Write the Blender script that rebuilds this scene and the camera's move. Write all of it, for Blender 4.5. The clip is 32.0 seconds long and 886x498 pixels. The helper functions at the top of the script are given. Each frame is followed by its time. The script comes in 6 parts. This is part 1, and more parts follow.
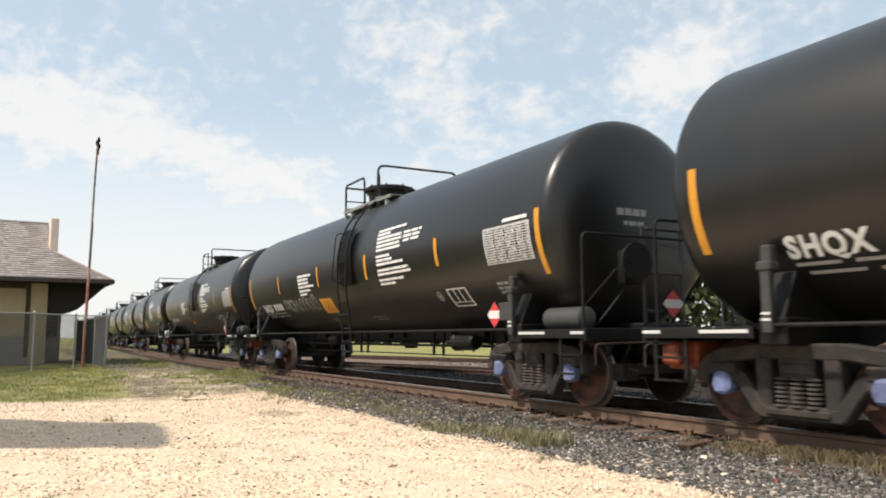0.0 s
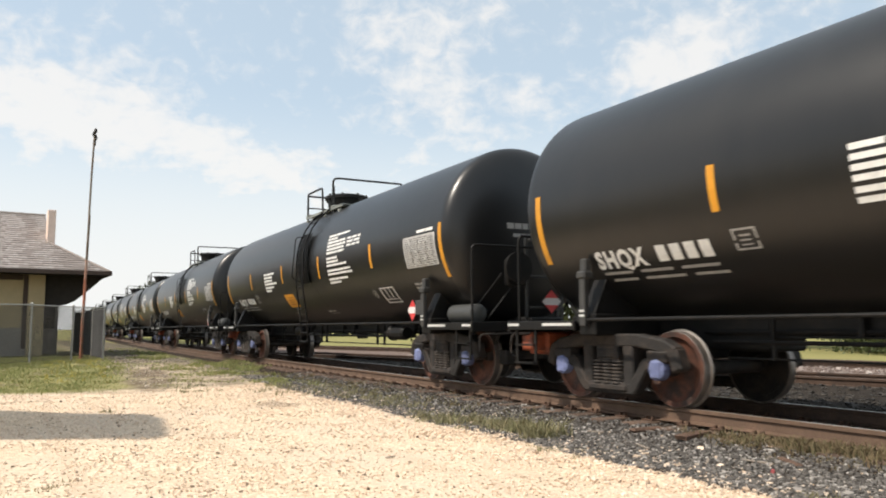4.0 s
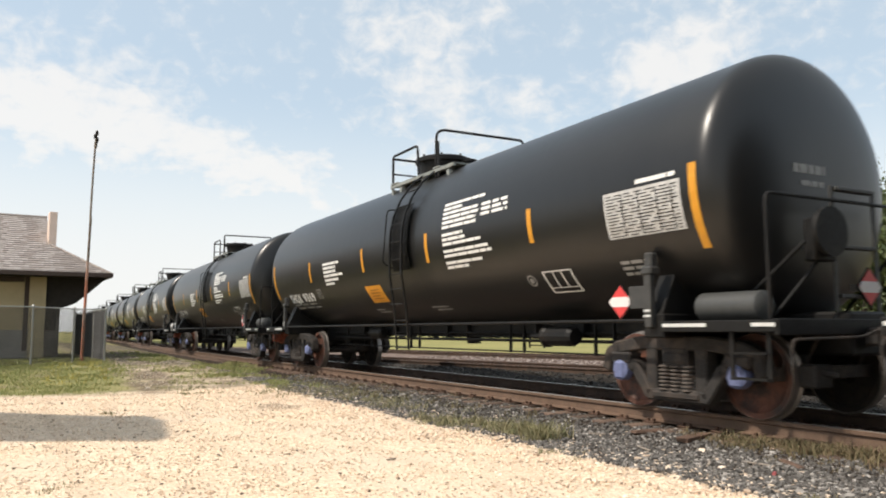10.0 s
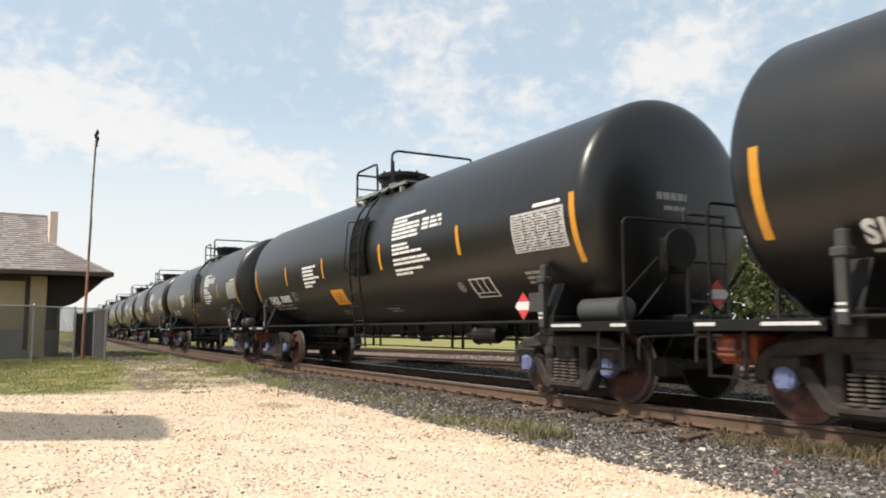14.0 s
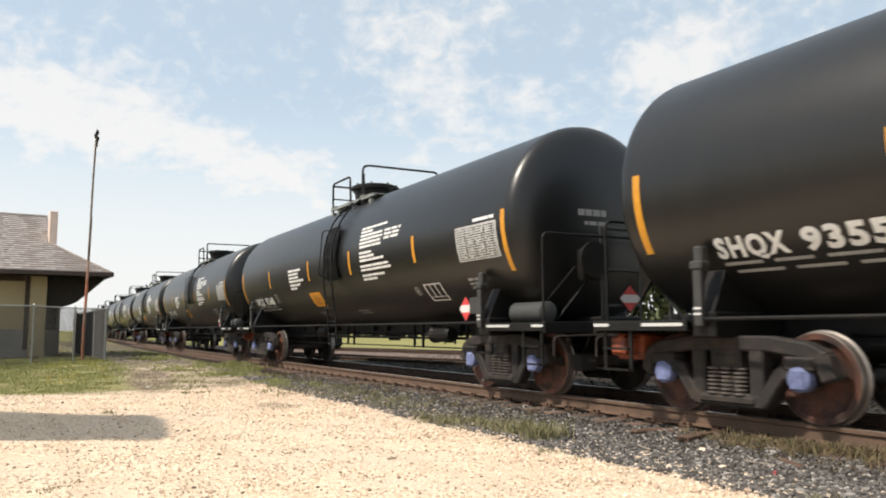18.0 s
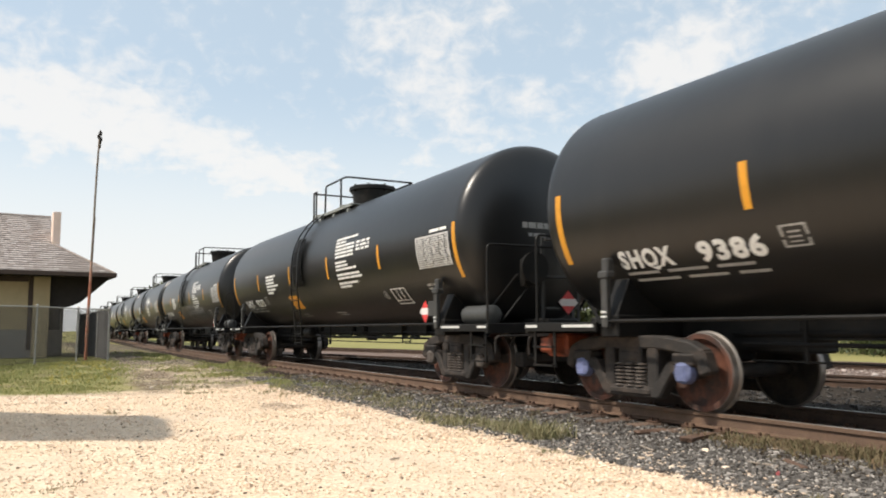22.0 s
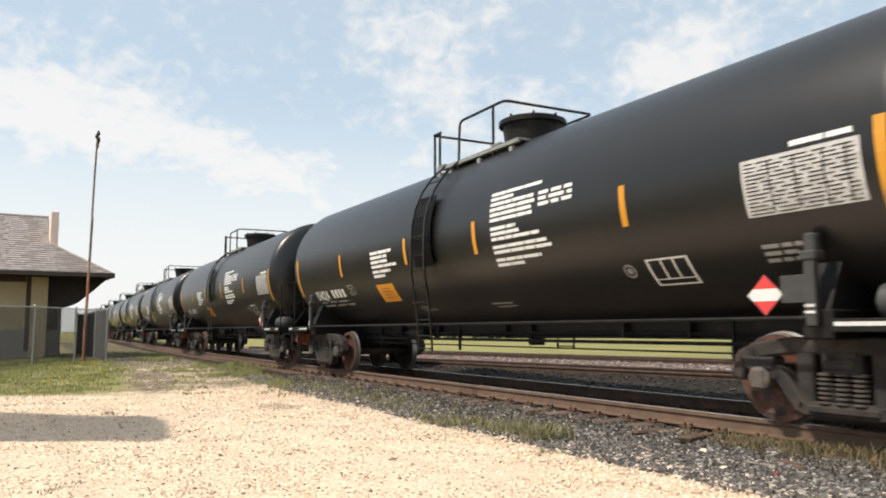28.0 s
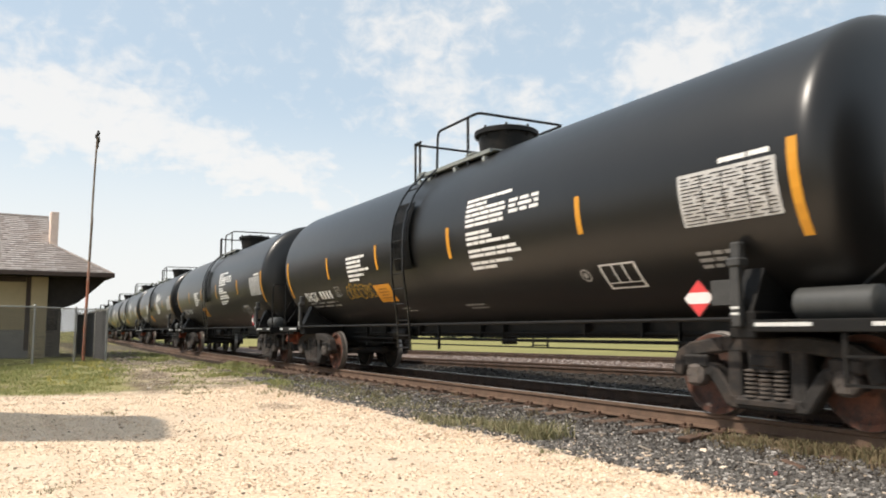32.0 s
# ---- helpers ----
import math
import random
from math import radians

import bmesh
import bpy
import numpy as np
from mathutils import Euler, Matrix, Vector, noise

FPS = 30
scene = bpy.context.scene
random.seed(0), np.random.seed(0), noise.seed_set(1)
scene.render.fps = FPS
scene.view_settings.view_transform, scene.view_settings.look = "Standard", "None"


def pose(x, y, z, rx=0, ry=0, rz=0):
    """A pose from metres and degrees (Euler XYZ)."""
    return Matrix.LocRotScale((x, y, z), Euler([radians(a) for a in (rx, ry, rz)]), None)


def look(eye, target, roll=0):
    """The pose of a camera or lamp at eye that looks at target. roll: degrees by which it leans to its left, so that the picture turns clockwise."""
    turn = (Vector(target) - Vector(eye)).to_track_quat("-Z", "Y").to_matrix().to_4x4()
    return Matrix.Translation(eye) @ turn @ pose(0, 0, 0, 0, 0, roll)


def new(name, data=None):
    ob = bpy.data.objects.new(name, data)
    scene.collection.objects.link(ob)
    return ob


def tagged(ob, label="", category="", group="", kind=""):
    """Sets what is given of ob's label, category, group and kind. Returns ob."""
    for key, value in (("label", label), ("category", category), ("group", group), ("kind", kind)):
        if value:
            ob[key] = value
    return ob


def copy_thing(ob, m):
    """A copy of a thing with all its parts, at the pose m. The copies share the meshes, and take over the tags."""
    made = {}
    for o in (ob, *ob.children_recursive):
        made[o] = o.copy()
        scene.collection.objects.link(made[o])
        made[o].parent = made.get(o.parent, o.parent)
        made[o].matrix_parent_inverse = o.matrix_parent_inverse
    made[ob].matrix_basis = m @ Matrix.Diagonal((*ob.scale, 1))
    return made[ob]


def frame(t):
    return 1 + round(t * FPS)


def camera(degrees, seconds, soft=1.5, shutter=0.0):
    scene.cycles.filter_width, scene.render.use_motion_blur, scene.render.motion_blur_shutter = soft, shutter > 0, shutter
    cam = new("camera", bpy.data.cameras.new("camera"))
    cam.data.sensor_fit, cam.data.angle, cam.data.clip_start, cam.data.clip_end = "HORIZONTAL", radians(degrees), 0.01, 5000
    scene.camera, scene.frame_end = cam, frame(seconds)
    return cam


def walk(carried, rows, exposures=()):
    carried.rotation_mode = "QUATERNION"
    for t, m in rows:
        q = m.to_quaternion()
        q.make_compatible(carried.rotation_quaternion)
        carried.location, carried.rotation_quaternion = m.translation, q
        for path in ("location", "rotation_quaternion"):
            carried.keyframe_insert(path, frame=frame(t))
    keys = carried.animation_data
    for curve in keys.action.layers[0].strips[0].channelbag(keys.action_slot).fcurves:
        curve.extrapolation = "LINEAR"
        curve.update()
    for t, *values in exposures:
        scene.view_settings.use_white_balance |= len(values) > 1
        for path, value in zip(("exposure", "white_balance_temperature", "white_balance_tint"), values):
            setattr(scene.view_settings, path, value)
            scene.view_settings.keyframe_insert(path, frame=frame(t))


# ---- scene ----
# ---------------------------------------------------------------- camera
EYE = (0.0, 0.0, 0.962)
YAW, PITCH = 0.51273, 0.10597                      # radians
FOV = 60.51

cam = camera(FOV, 32.0, soft=1.9, shutter=0.11)


def aim(dx, dy):
    """The camera's pose with the view nudged by small angles (thousandths of a radian)."""
    yaw, pitch = YAW - dx / 1000, PITCH + dy / 1000
    d = Vector((math.sin(yaw) * math.cos(pitch), math.cos(yaw) * math.cos(pitch), math.sin(pitch)))
    return look(EYE, Vector(EYE) + d * 10, -0.2)


SHAKE = [(0, 1.0, 8.6), (0.3, 1.0, 8.7), (0.5, 1.1, 8.4), (0.75, 0.4, 6.4), (1, -0.3, 4.0), (1.5, -0.9, 1.2), (2, -1.6, 0.4), (2.5, -1.3, -1.0), (3, -2.0, -1.6),
         (3.5, -2.0, -2.4), (5.5, -1.6, -1.5), (6, -1.6, -1.0), (7, -1.1, -0.9), (8, -0.1, -0.9), (9, 0, 0.1),
         (10, -0.6, 0.2), (11, -0.6, 0.2), (12, -0.3, 0.2), (13, 0, 0.2), (14, 0, -0.9), (16.5, 0, -0.9), (18, 0, -0.9),
         (18.5, 0.7, -0.7), (19, 1.3, -0.4), (19.5, 2.7, -0.8), (20, 4.6, -0.9), (20.5, 5.2, -0.9), (21, 5.8, -0.8),
         (21.5, 5.0, -0.3), (22, 3.4, -0.2), (22.5, 2.8, -0.2), (23, 2.3, -0.3), (24, 2.3, -0.3), (24.5, 1.6, -0.1),
         (25, 2.0, -0.1), (25.5, 2.0, 0), (27.5, 1.2, 0.1), (28, 1.2, 0.2), (29, 1.2, 0.2), (30, 1.7, 0.1), (31, 0.9, 0.2), (32, 1.0, 0.1)]
walk(cam, [(t, aim(dx, dy)) for t, dx, dy in SHAKE], exposures=[(0, 0.0, 6800, 11.0), (32, 0.0, 6800, 11.0)])

# ---------------------------------------------------------------- world and sun
SUN_EL, SUN_AZ = radians(53), radians(-80)       # azimuth from +Y towards +X


def link(nt, a, b):
    nt.links.new(a, b)


# broad clouds over the line: azimuth, elevation, half-length, half-height, tilt (all degrees), weight
CLOUDS = [(-4, 15.6, 8, 3.2, -6, 0.8), (5, 14.4, 7, 2.8, -12, 0.75), (13, 12.3, 6, 2.0, -18, 0.72), (19.5, 10.8, 4.2, 1.9, -15, 0.6),
          (24.5, 21.5, 3.0, 3.0, 20, 0.55), (29.5, 21.5, 2.6, 3.4, 40, 0.65), (26, 17.0, 2.2, 2.0, 0, 0.55), (30.3, 16.3, 3.0, 2.0, -15, 0.65),
          (36.5, 16.8, 1.8, 1.5, 0, 0.6), (33.0, 14.2, 2.4, 1.4, 0, 0.45), (27, 12.6, 2.6, 1.6, 0, 0.6), (44, 19.5, 3.6, 2.2, 25, 0.7), (49.5, 20.0, 4.0, 2.6, 30, 0.75),
          (46, 17.2, 3.0, 1.6, 10, 0.55), (40, 13.5, 3.4, 1.8, 0, 0.45), (34.5, 23.0, 2.2, 1.4, 20, 0.5)]


def build_world():
    world = bpy.data.worlds.new("sky")
    scene.world = world
    world.use_nodes = True
    nt = world.node_tree
    nt.nodes.clear()
    out = nt.nodes.new("ShaderNodeOutputWorld")
    sky = nt.nodes.new("ShaderNodeTexSky")
    sky.sky_type = "NISHITA"
    sky.sun_disc = False
    sky.sun_elevation, sky.sun_rotation = SUN_EL, SUN_AZ
    sky.air_density, sky.dust_density, sky.ozone_density = 1.0, 1.2, 1.6
    bg = nt.nodes.new("ShaderNodeBackground")
    bg.inputs["Strength"].default_value = 0.15
    link(nt, sky.outputs[0], bg.inputs["Color"])
    # clouds on a flat layer overhead
    tc = nt.nodes.new("ShaderNodeTexCoord")
    sep = nt.nodes.new("ShaderNodeSeparateXYZ")
    link(nt, tc.outputs["Generated"], sep.inputs[0])

    def m(op, a, b=None, c=None):
        n = nt.nodes.new("ShaderNodeMath")
        n.operation = op
        for i, v in enumerate((a, b, c)):
            if v is None:
                continue
            if isinstance(v, (int, float)):
                n.inputs[i].default_value = v
            else:
                link(nt, v, n.inputs[i])
        return n.outputs[0]
    # direction as azimuth (from +Y towards +X) and elevation, in degrees
    az = m("MULTIPLY", m("ARCTAN2", sep.outputs[0], sep.outputs[1]), 57.2958)
    el = m("MULTIPLY", m("ARCSINE", sep.outputs[2]), 57.2958)
    zz = m("MAXIMUM", m("ADD", sep.outputs[2], 0.12), 0.03)
    com = nt.nodes.new("ShaderNodeCombineXYZ")
    link(nt, m("DIVIDE", sep.outputs[0], zz), com.inputs[0]), link(nt, m("DIVIDE", sep.outputs[1], zz), com.inputs[1])

    def noise_node(scale, detail, rough, dist, off, out_="Fac"):
        mp = nt.nodes.new("ShaderNodeMapping")
        mp.inputs["Location"].default_value = off
        link(nt, com.outputs[0], mp.inputs[0])
        n = nt.nodes.new("ShaderNodeTexNoise")
        n.inputs["Scale"].default_value, n.inputs["Detail"].default_value = scale, detail
        n.inputs["Roughness"].default_value, n.inputs["Distortion"].default_value = rough, dist
        link(nt, mp.outputs[0], n.inputs["Vector"])
        return n.outputs[out_]
    wx = m("MULTIPLY", m("SUBTRACT", noise_node(2.2, 4, 0.6, 0, (7.1, 2.2, 0)), 0.5), 9.0)
    wy = m("MULTIPLY", m("SUBTRACT", noise_node(2.2, 4, 0.6, 0, (1.4, 8.3, 0)), 0.5), 9.0)
    u, v = m("ADD", az, wx), m("ADD", el, wy)
    cover = None
    for ca, ce, ra, re, tilt, amount in CLOUDS:
        t = radians(tilt)
        du, dv = m("SUBTRACT", u, ca), m("SUBTRACT", v, ce)
        p_ = m("ADD", m("MULTIPLY", du, math.cos(t) / ra), m("MULTIPLY", dv, math.sin(t) / ra))
        q = m("ADD", m("MULTIPLY", du, -math.sin(t) / re), m("MULTIPLY", dv, math.cos(t) / re))
        d2 = m("ADD", m("MULTIPLY", p_, p_), m("MULTIPLY", q, q))
        g = m("MULTIPLY", m("POWER", 2.718, m("MULTIPLY", d2, -1.0)), amount)
        cover = g if cover is None else m("ADD", cover, g)
    big = noise_node(0.55, 3, 0.5, 0.2, (1.3, 4.1, 0))
    dome = nt.nodes.new("ShaderNodeCombineXYZ")
    link(nt, m("MULTIPLY", az, 0.1), dome.inputs[0]), link(nt, m("MULTIPLY", el, 0.13), dome.inputs[1])
    curl = nt.nodes.new("ShaderNodeTexNoise")
    curl.inputs["Scale"].default_value, curl.inputs["Detail"].default_value = 5.2, 9
    curl.inputs["Roughness"].default_value, curl.inputs["Distortion"].default_value = 0.58, 0.35
    link(nt, dome.outputs[0], curl.inputs["Vector"])
    fine = m("ADD", m("MULTIPLY", curl.outputs["Fac"], 0.75), m("MULTIPLY", noise_node(4.6, 10, 0.62, 0.25, (3.7, 0.4, 0)), 0.25))
    # clouds elsewhere in the sky come from the broad noise alone
    inside = m("POWER", 2.718, m("MULTIPLY", -0.0006, m("ADD", m("POWER", m("SUBTRACT", az, 30), 2), m("POWER", m("SUBTRACT", el, 14), 2))))
    loose = m("MULTIPLY", m("MULTIPLY", m("SUBTRACT", big, 0.30), 1.6), m("SUBTRACT", 1.0, inside))
    dens = m("ADD", m("ADD", cover, loose), m("MULTIPLY", m("SUBTRACT", fine, 0.5), 2.6))
    ramp = nt.nodes.new("ShaderNodeMapRange")
    ramp.interpolation_type = "SMOOTHSTEP"
    ramp.inputs["From Min"].default_value, ramp.inputs["From Max"].default_value = 0.02, 1.05
    link(nt, dens, ramp.inputs["Value"])
    haze = nt.nodes.new("ShaderNodeMapRange")
    haze.interpolation_type = "SMOOTHSTEP"
    haze.inputs["From Min"].default_value, haze.inputs["From Max"].default_value = 0.31, 0.04
    link(nt, sep.outputs[2], haze.inputs["Value"])
    veil = m("ADD", m("MULTIPLY", haze.outputs[0], 0.30), 0.55)
    puff = m("MAXIMUM", m("MULTIPLY", ramp.outputs[0], 0.78), m("MULTIPLY", haze.outputs[0], 0.72))
    cloud = nt.nodes.new("ShaderNodeBackground")
    cloud.inputs["Color"].default_value, cloud.inputs["Strength"].default_value = (0.925, 0.925, 0.92, 1), 1.04
    thin = nt.nodes.new("ShaderNodeBackground")
    thin.inputs["Color"].default_value, thin.inputs["Strength"].default_value = (0.715, 0.868, 0.962, 1), 1.07
    mix0 = nt.nodes.new("ShaderNodeMixShader")
    link(nt, veil, mix0.inputs[0]), link(nt, bg.outputs[0], mix0.inputs[1]), link(nt, thin.outputs[0], mix0.inputs[2])
    mix = nt.nodes.new("ShaderNodeMixShader")
    link(nt, puff, mix.inputs[0]), link(nt, mix0.outputs[0], mix.inputs[1]), link(nt, cloud.outputs[0], mix.inputs[2])
    link(nt, mix.outputs[0], out.inputs[0])
    sun = new("sun", bpy.data.lights.new("sun", "SUN"))
    sun.data.energy, sun.data.angle, sun.data.color = 4.5, radians(2.2), (1.0, 0.94, 0.85)
    d = Vector((math.sin(SUN_AZ) * math.cos(SUN_EL), math.cos(SUN_AZ) * math.cos(SUN_EL), math.sin(SUN_EL)))
    sun.matrix_world = look(d * 60, (0, 0, 0))


build_world()

# ---------------------------------------------------------------- materials
def material(name, base, rough=0.6, metal=0.0, var=0.25, scale=8.0, fine=60.0, bump=0.0, bump_scale=80.0, tint=None, coat=0.0,
             spec=0.5, per_object=0.0, spots=0.0, rough_var=0.15, streak=None):
    """A surface with colour variation at two scales, optional patches of a second colour, fine relief."""
    mat = bpy.data.materials.new(name)
    mat.use_nodes = True
    nt = mat.node_tree
    bsdf = nt.nodes["Principled BSDF"]
    tc = nt.nodes.new("ShaderNodeTexCoord")
    vec = tc.outputs["Object"]
    if streak:
        mp = nt.nodes.new("ShaderNodeMapping")
        mp.inputs["Scale"].default_value = streak
        link(nt, vec, mp.inputs[0])
        vec = mp.outputs[0]

    def noise_tex(s, detail=5, rough_=0.6):
        n = nt.nodes.new("ShaderNodeTexNoise")
        n.inputs["Scale"].default_value, n.inputs["Detail"].default_value, n.inputs["Roughness"].default_value = s, detail, rough_
        link(nt, vec, n.inputs["Vector"])
        return n.outputs["Fac"]

    def rng(v, a, b, c, d):
        n = nt.nodes.new("ShaderNodeMapRange")
        n.inputs["From Min"].default_value, n.inputs["From Max"].default_value = a, b
        n.inputs["To Min"].default_value, n.inputs["To Max"].default_value = c, d
        link(nt, v, n.inputs["Value"])
        return n.outputs[0]

    def mix_rgb(fac, a, b, kind="MIX"):
        n = nt.nodes.new("ShaderNodeMixRGB")
        n.blend_type = kind
        for i, val in enumerate((fac, a, b)):
            if isinstance(val, (int, float)):
                n.inputs[i].default_value = val
            elif isinstance(val, tuple):
                n.inputs[i].default_value = (*val, 1)
            else:
                link(nt, val, n.inputs[i])
        return n.outputs[0]
    n1, n2 = noise_tex(scale), noise_tex(fine, 3)
    low = tuple(c * (1 - var) for c in base)
    high = tuple(min(1, c * (1 + var)) for c in base)
    col = mix_rgb(rng(n1, 0.3, 0.7, 0, 1), low, high)
    col = mix_rgb(rng(n2, 0.25, 0.75, 0, 0.5), col, tuple(c * (1 - 0.8 * var) for c in base))
    if tint:
        n3 = noise_tex(scale * 0.45, 6, 0.65)
        col = mix_rgb(rng(n3, 0.52 - spots * 0.2, 0.66 - spots * 0.2, 0, 1), col, tint)
    if per_object:
        oi = nt.nodes.new("ShaderNodeObjectInfo")
        hsv = nt.nodes.new("ShaderNodeHueSaturation")
        link(nt, rng(oi.outputs["Random"], 0, 1, 1 - per_object, 1 + per_object), hsv.inputs["Value"])
        link(nt, col, hsv.inputs["Color"])
        col = hsv.outputs[0]
    link(nt, col, bsdf.inputs["Base Color"])
    link(nt, rng(n2, 0.3, 0.7, max(0.02, rough - rough_var * rough), min(1, rough + rough_var * rough)), bsdf.inputs["Roughness"])
    bsdf.inputs["Metallic"].default_value = metal
    bsdf.inputs["Specular IOR Level"].default_value = spec
    bsdf.inputs["Coat Weight"].default_value = coat
    if bump:
        b = nt.nodes.new("ShaderNodeBump")
        b.inputs["Strength"].default_value, b.inputs["Distance"].default_value = min(1, bump), 0.02
        link(nt, noise_tex(bump_scale, 4), b.inputs["Height"])
        link(nt, b.outputs[0], bsdf.inputs["Normal"])
    return mat


def island_mat(name, cols, rough=0.85, bump=0.0):
    """Loose pieces joined in one mesh: each takes its own shade from a ramp."""
    mat = bpy.data.materials.new(name)
    mat.use_nodes = True
    nt = mat.node_tree
    bsdf = nt.nodes["Principled BSDF"]
    geo = nt.nodes.new("ShaderNodeNewGeometry")
    ramp = nt.nodes.new("ShaderNodeValToRGB")
    els = ramp.color_ramp.elements
    while len(els) < len(cols):
        els.new(0.5)
    for i, c in enumerate(cols):
        els[i].position, els[i].color = i / (len(cols) - 1), (*c, 1)
    link(nt, geo.outputs["Random Per Island"], ramp.inputs[0])
    link(nt, ramp.outputs[0], bsdf.inputs["Base Color"])
    bsdf.inputs["Roughness"].default_value = rough
    return mat


M = {}
M["tank"] = material("tank_black", (0.0095, 0.0090, 0.0086), 0.34, 0, 0.22, 1.1, 9, 0.0, 3, (0.0145, 0.0133, 0.0122), spec=0.53, spots=0.1, rough_var=0.03, streak=(1, 1, 0.35))
M["black"] = material("black_steel", (0.009, 0.0086, 0.0083), 0.55, 0, 0.3, 6, 40, 0.1, 60, (0.018, 0.015, 0.0125), spots=0.05, spec=0.25)
M["gear"] = material("grimy_shaded_gear", (0.021, 0.018, 0.016), 0.8, 0, 0.4, 7, 50, 0.25, 50, (0.045, 0.033, 0.026), spots=0.25, per_object=0.15)
M["rustwheel"] = material("rusty_wheel", (0.155, 0.058, 0.034), 0.7, 0, 0.45, 6, 40, 0.2, 50, (0.045, 0.026, 0.020), spots=0.35, per_object=0.3)
M["bright"] = material("bright_tread", (0.27, 0.24, 0.215), 0.42, 0.75, 0.2, 10, 60)
M["orange"] = material("orange_rust", (0.33, 0.075, 0.03), 0.7, 0, 0.35, 10, 60, 0.2, 50, (0.12, 0.04, 0.025), per_object=0.2)
M["yellow"] = material("amber_strip", (0.64, 0.285, 0.022), 0.45, 0, 0.12, 6, 60)
M["panelyellow"] = material("yellow_panel", (0.75, 0.32, 0.025), 0.5, 0, 0.10, 3, 60)
M["panelprint"] = material("panel_print", (0.40, 0.15, 0.02), 0.55)
M["dullyellow"] = material("dull_yellow_spray", (0.34, 0.20, 0.03), 0.6, 0, 0.25, 10, 60)
M["white"] = material("white_lettering", (0.76, 0.75, 0.72), 0.6, 0, 0.15, 20, 90)
M["board"] = material("grey_white_board", (0.52, 0.51, 0.49), 0.6, 0, 0.2, 12, 90)
M["faded"] = material("faded_lettering", (0.36, 0.35, 0.33), 0.65, 0, 0.25, 20, 90)
M["pale"] = material("pale_galvanised", (0.30, 0.31, 0.285), 0.55, 0.2, 0.25, 8, 50)
M["strip"] = material("white_edge_strip", (0.60, 0.60, 0.58), 0.4, 0, 0.15, 10, 60)
M["red"] = material("placard_red", (0.62, 0.05, 0.05), 0.45, 0, 0.1)
M["scrap"] = material("faded_red_scrap", (0.42, 0.10, 0.10), 0.6, 0, 0.2)
M["plwhite"] = material("placard_white", (0.72, 0.66, 0.64), 0.45, 0, 0.05)
M["blue"] = material("blue_cap", (0.17, 0.20, 0.36), 0.55, 0, 0.2, 20, 60, per_object=0.3)
M["capgrey"] = material("bearing_cap", (0.095, 0.078, 0.067), 0.7, 0, 0.3, 20, 60, per_object=0.3)
M["post"] = material("dark_grey_post", (0.045, 0.044, 0.042), 0.55, 0, 0.25, 8, 40)
M["reservoir"] = material("grey_reservoir", (0.055, 0.056, 0.054), 0.5, 0, 0.2, 6, 40)
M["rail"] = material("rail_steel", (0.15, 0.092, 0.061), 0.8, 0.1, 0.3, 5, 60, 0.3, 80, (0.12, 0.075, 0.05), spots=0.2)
# dark siding steel; on the main line's far rail it stands for shade
M["dullrail"] = material("dark_shaded_rail", (0.085, 0.052, 0.036), 0.85, 0.05, 0.35, 5, 60, 0.3, 80, (0.055, 0.036, 0.027), spots=0.2)
M["dulltop"] = material("dull_rail_top", (0.20, 0.15, 0.12), 0.55, 0.3, 0.2, 20, 90)
M["railtop"] = material("polished_rail_top", (0.46, 0.42, 0.38), 0.34, 0.6, 0.15, 20, 90)
M["tie"] = material("weathered_tie", (0.15, 0.098, 0.07), 0.9, 0, 0.35, 5, 40, 0.6, 40, (0.085, 0.060, 0.046), per_object=0.3, streak=(1, 6, 6))
M["plate"] = material("tie_plate", (0.10, 0.055, 0.035), 0.85, 0.1, 0.3, 12, 60, 0.3, 80)
M["shingle"] = material("grey_wood_shingle", (0.30, 0.255, 0.225), 0.9, 0, 0.35, 3, 30, 0.5, 30, (0.20, 0.16, 0.145), per_object=0.32)
M["cream"] = material("cream_stucco", (0.53, 0.42, 0.255), 0.9, 0, 0.10, 2, 40, 0.15, 60)
M["brown"] = material("brown_trim", (0.075, 0.048, 0.036), 0.75, 0, 0.25, 6, 40)
M["wainscot"] = material("grey_wainscot", (0.32, 0.29, 0.26), 0.9, 0, 0.15, 3, 40, 0.2, 50)
M["pink"] = material("pale_pink_stucco", (0.86, 0.66, 0.55), 0.85, 0, 0.10, 3, 40, 0.1, 50)
M["soffit"] = material("dark_soffit", (0.032, 0.026, 0.022), 0.85, 0, 0.25, 5, 40)
M["glass"] = material("dark_window", (0.02, 0.022, 0.024), 0.08, 0, 0.1)
M["galv"] = material("galvanised_pipe", (0.42, 0.41, 0.38), 0.5, 0.5, 0.15, 8, 60)
M["wire"] = material("chain_wire", (0.055, 0.053, 0.051), 0.7, 0.1, 0.1, 8, 60)
M["polerust"] = material("rusty_pole", (0.52, 0.19, 0.11), 0.85, 0, 0.35, 1.6, 30, 0.3, 60, (0.44, 0.30, 0.23), spots=0.3)
M["poletop"] = material("flaking_pole", (0.20, 0.145, 0.105), 0.9, 0, 0.45, 2.2, 30, 0.3, 60, (0.34, 0.29, 0.24), spots=0.2)
M["trunk"] = material("bark", (0.10, 0.075, 0.055), 0.95, 0, 0.3, 6, 40, 0.6, 25)
M["caster_paint"] = material("pale_caster_paint", (0.55, 0.55, 0.53), 0.6, 0, 0.1, 1, 20)
M["stone"] = island_mat("ballast_stone", [(0.055, 0.048, 0.042), (0.105, 0.095, 0.085), (0.17, 0.155, 0.14), (0.075, 0.066, 0.058), (0.46, 0.425, 0.385)])
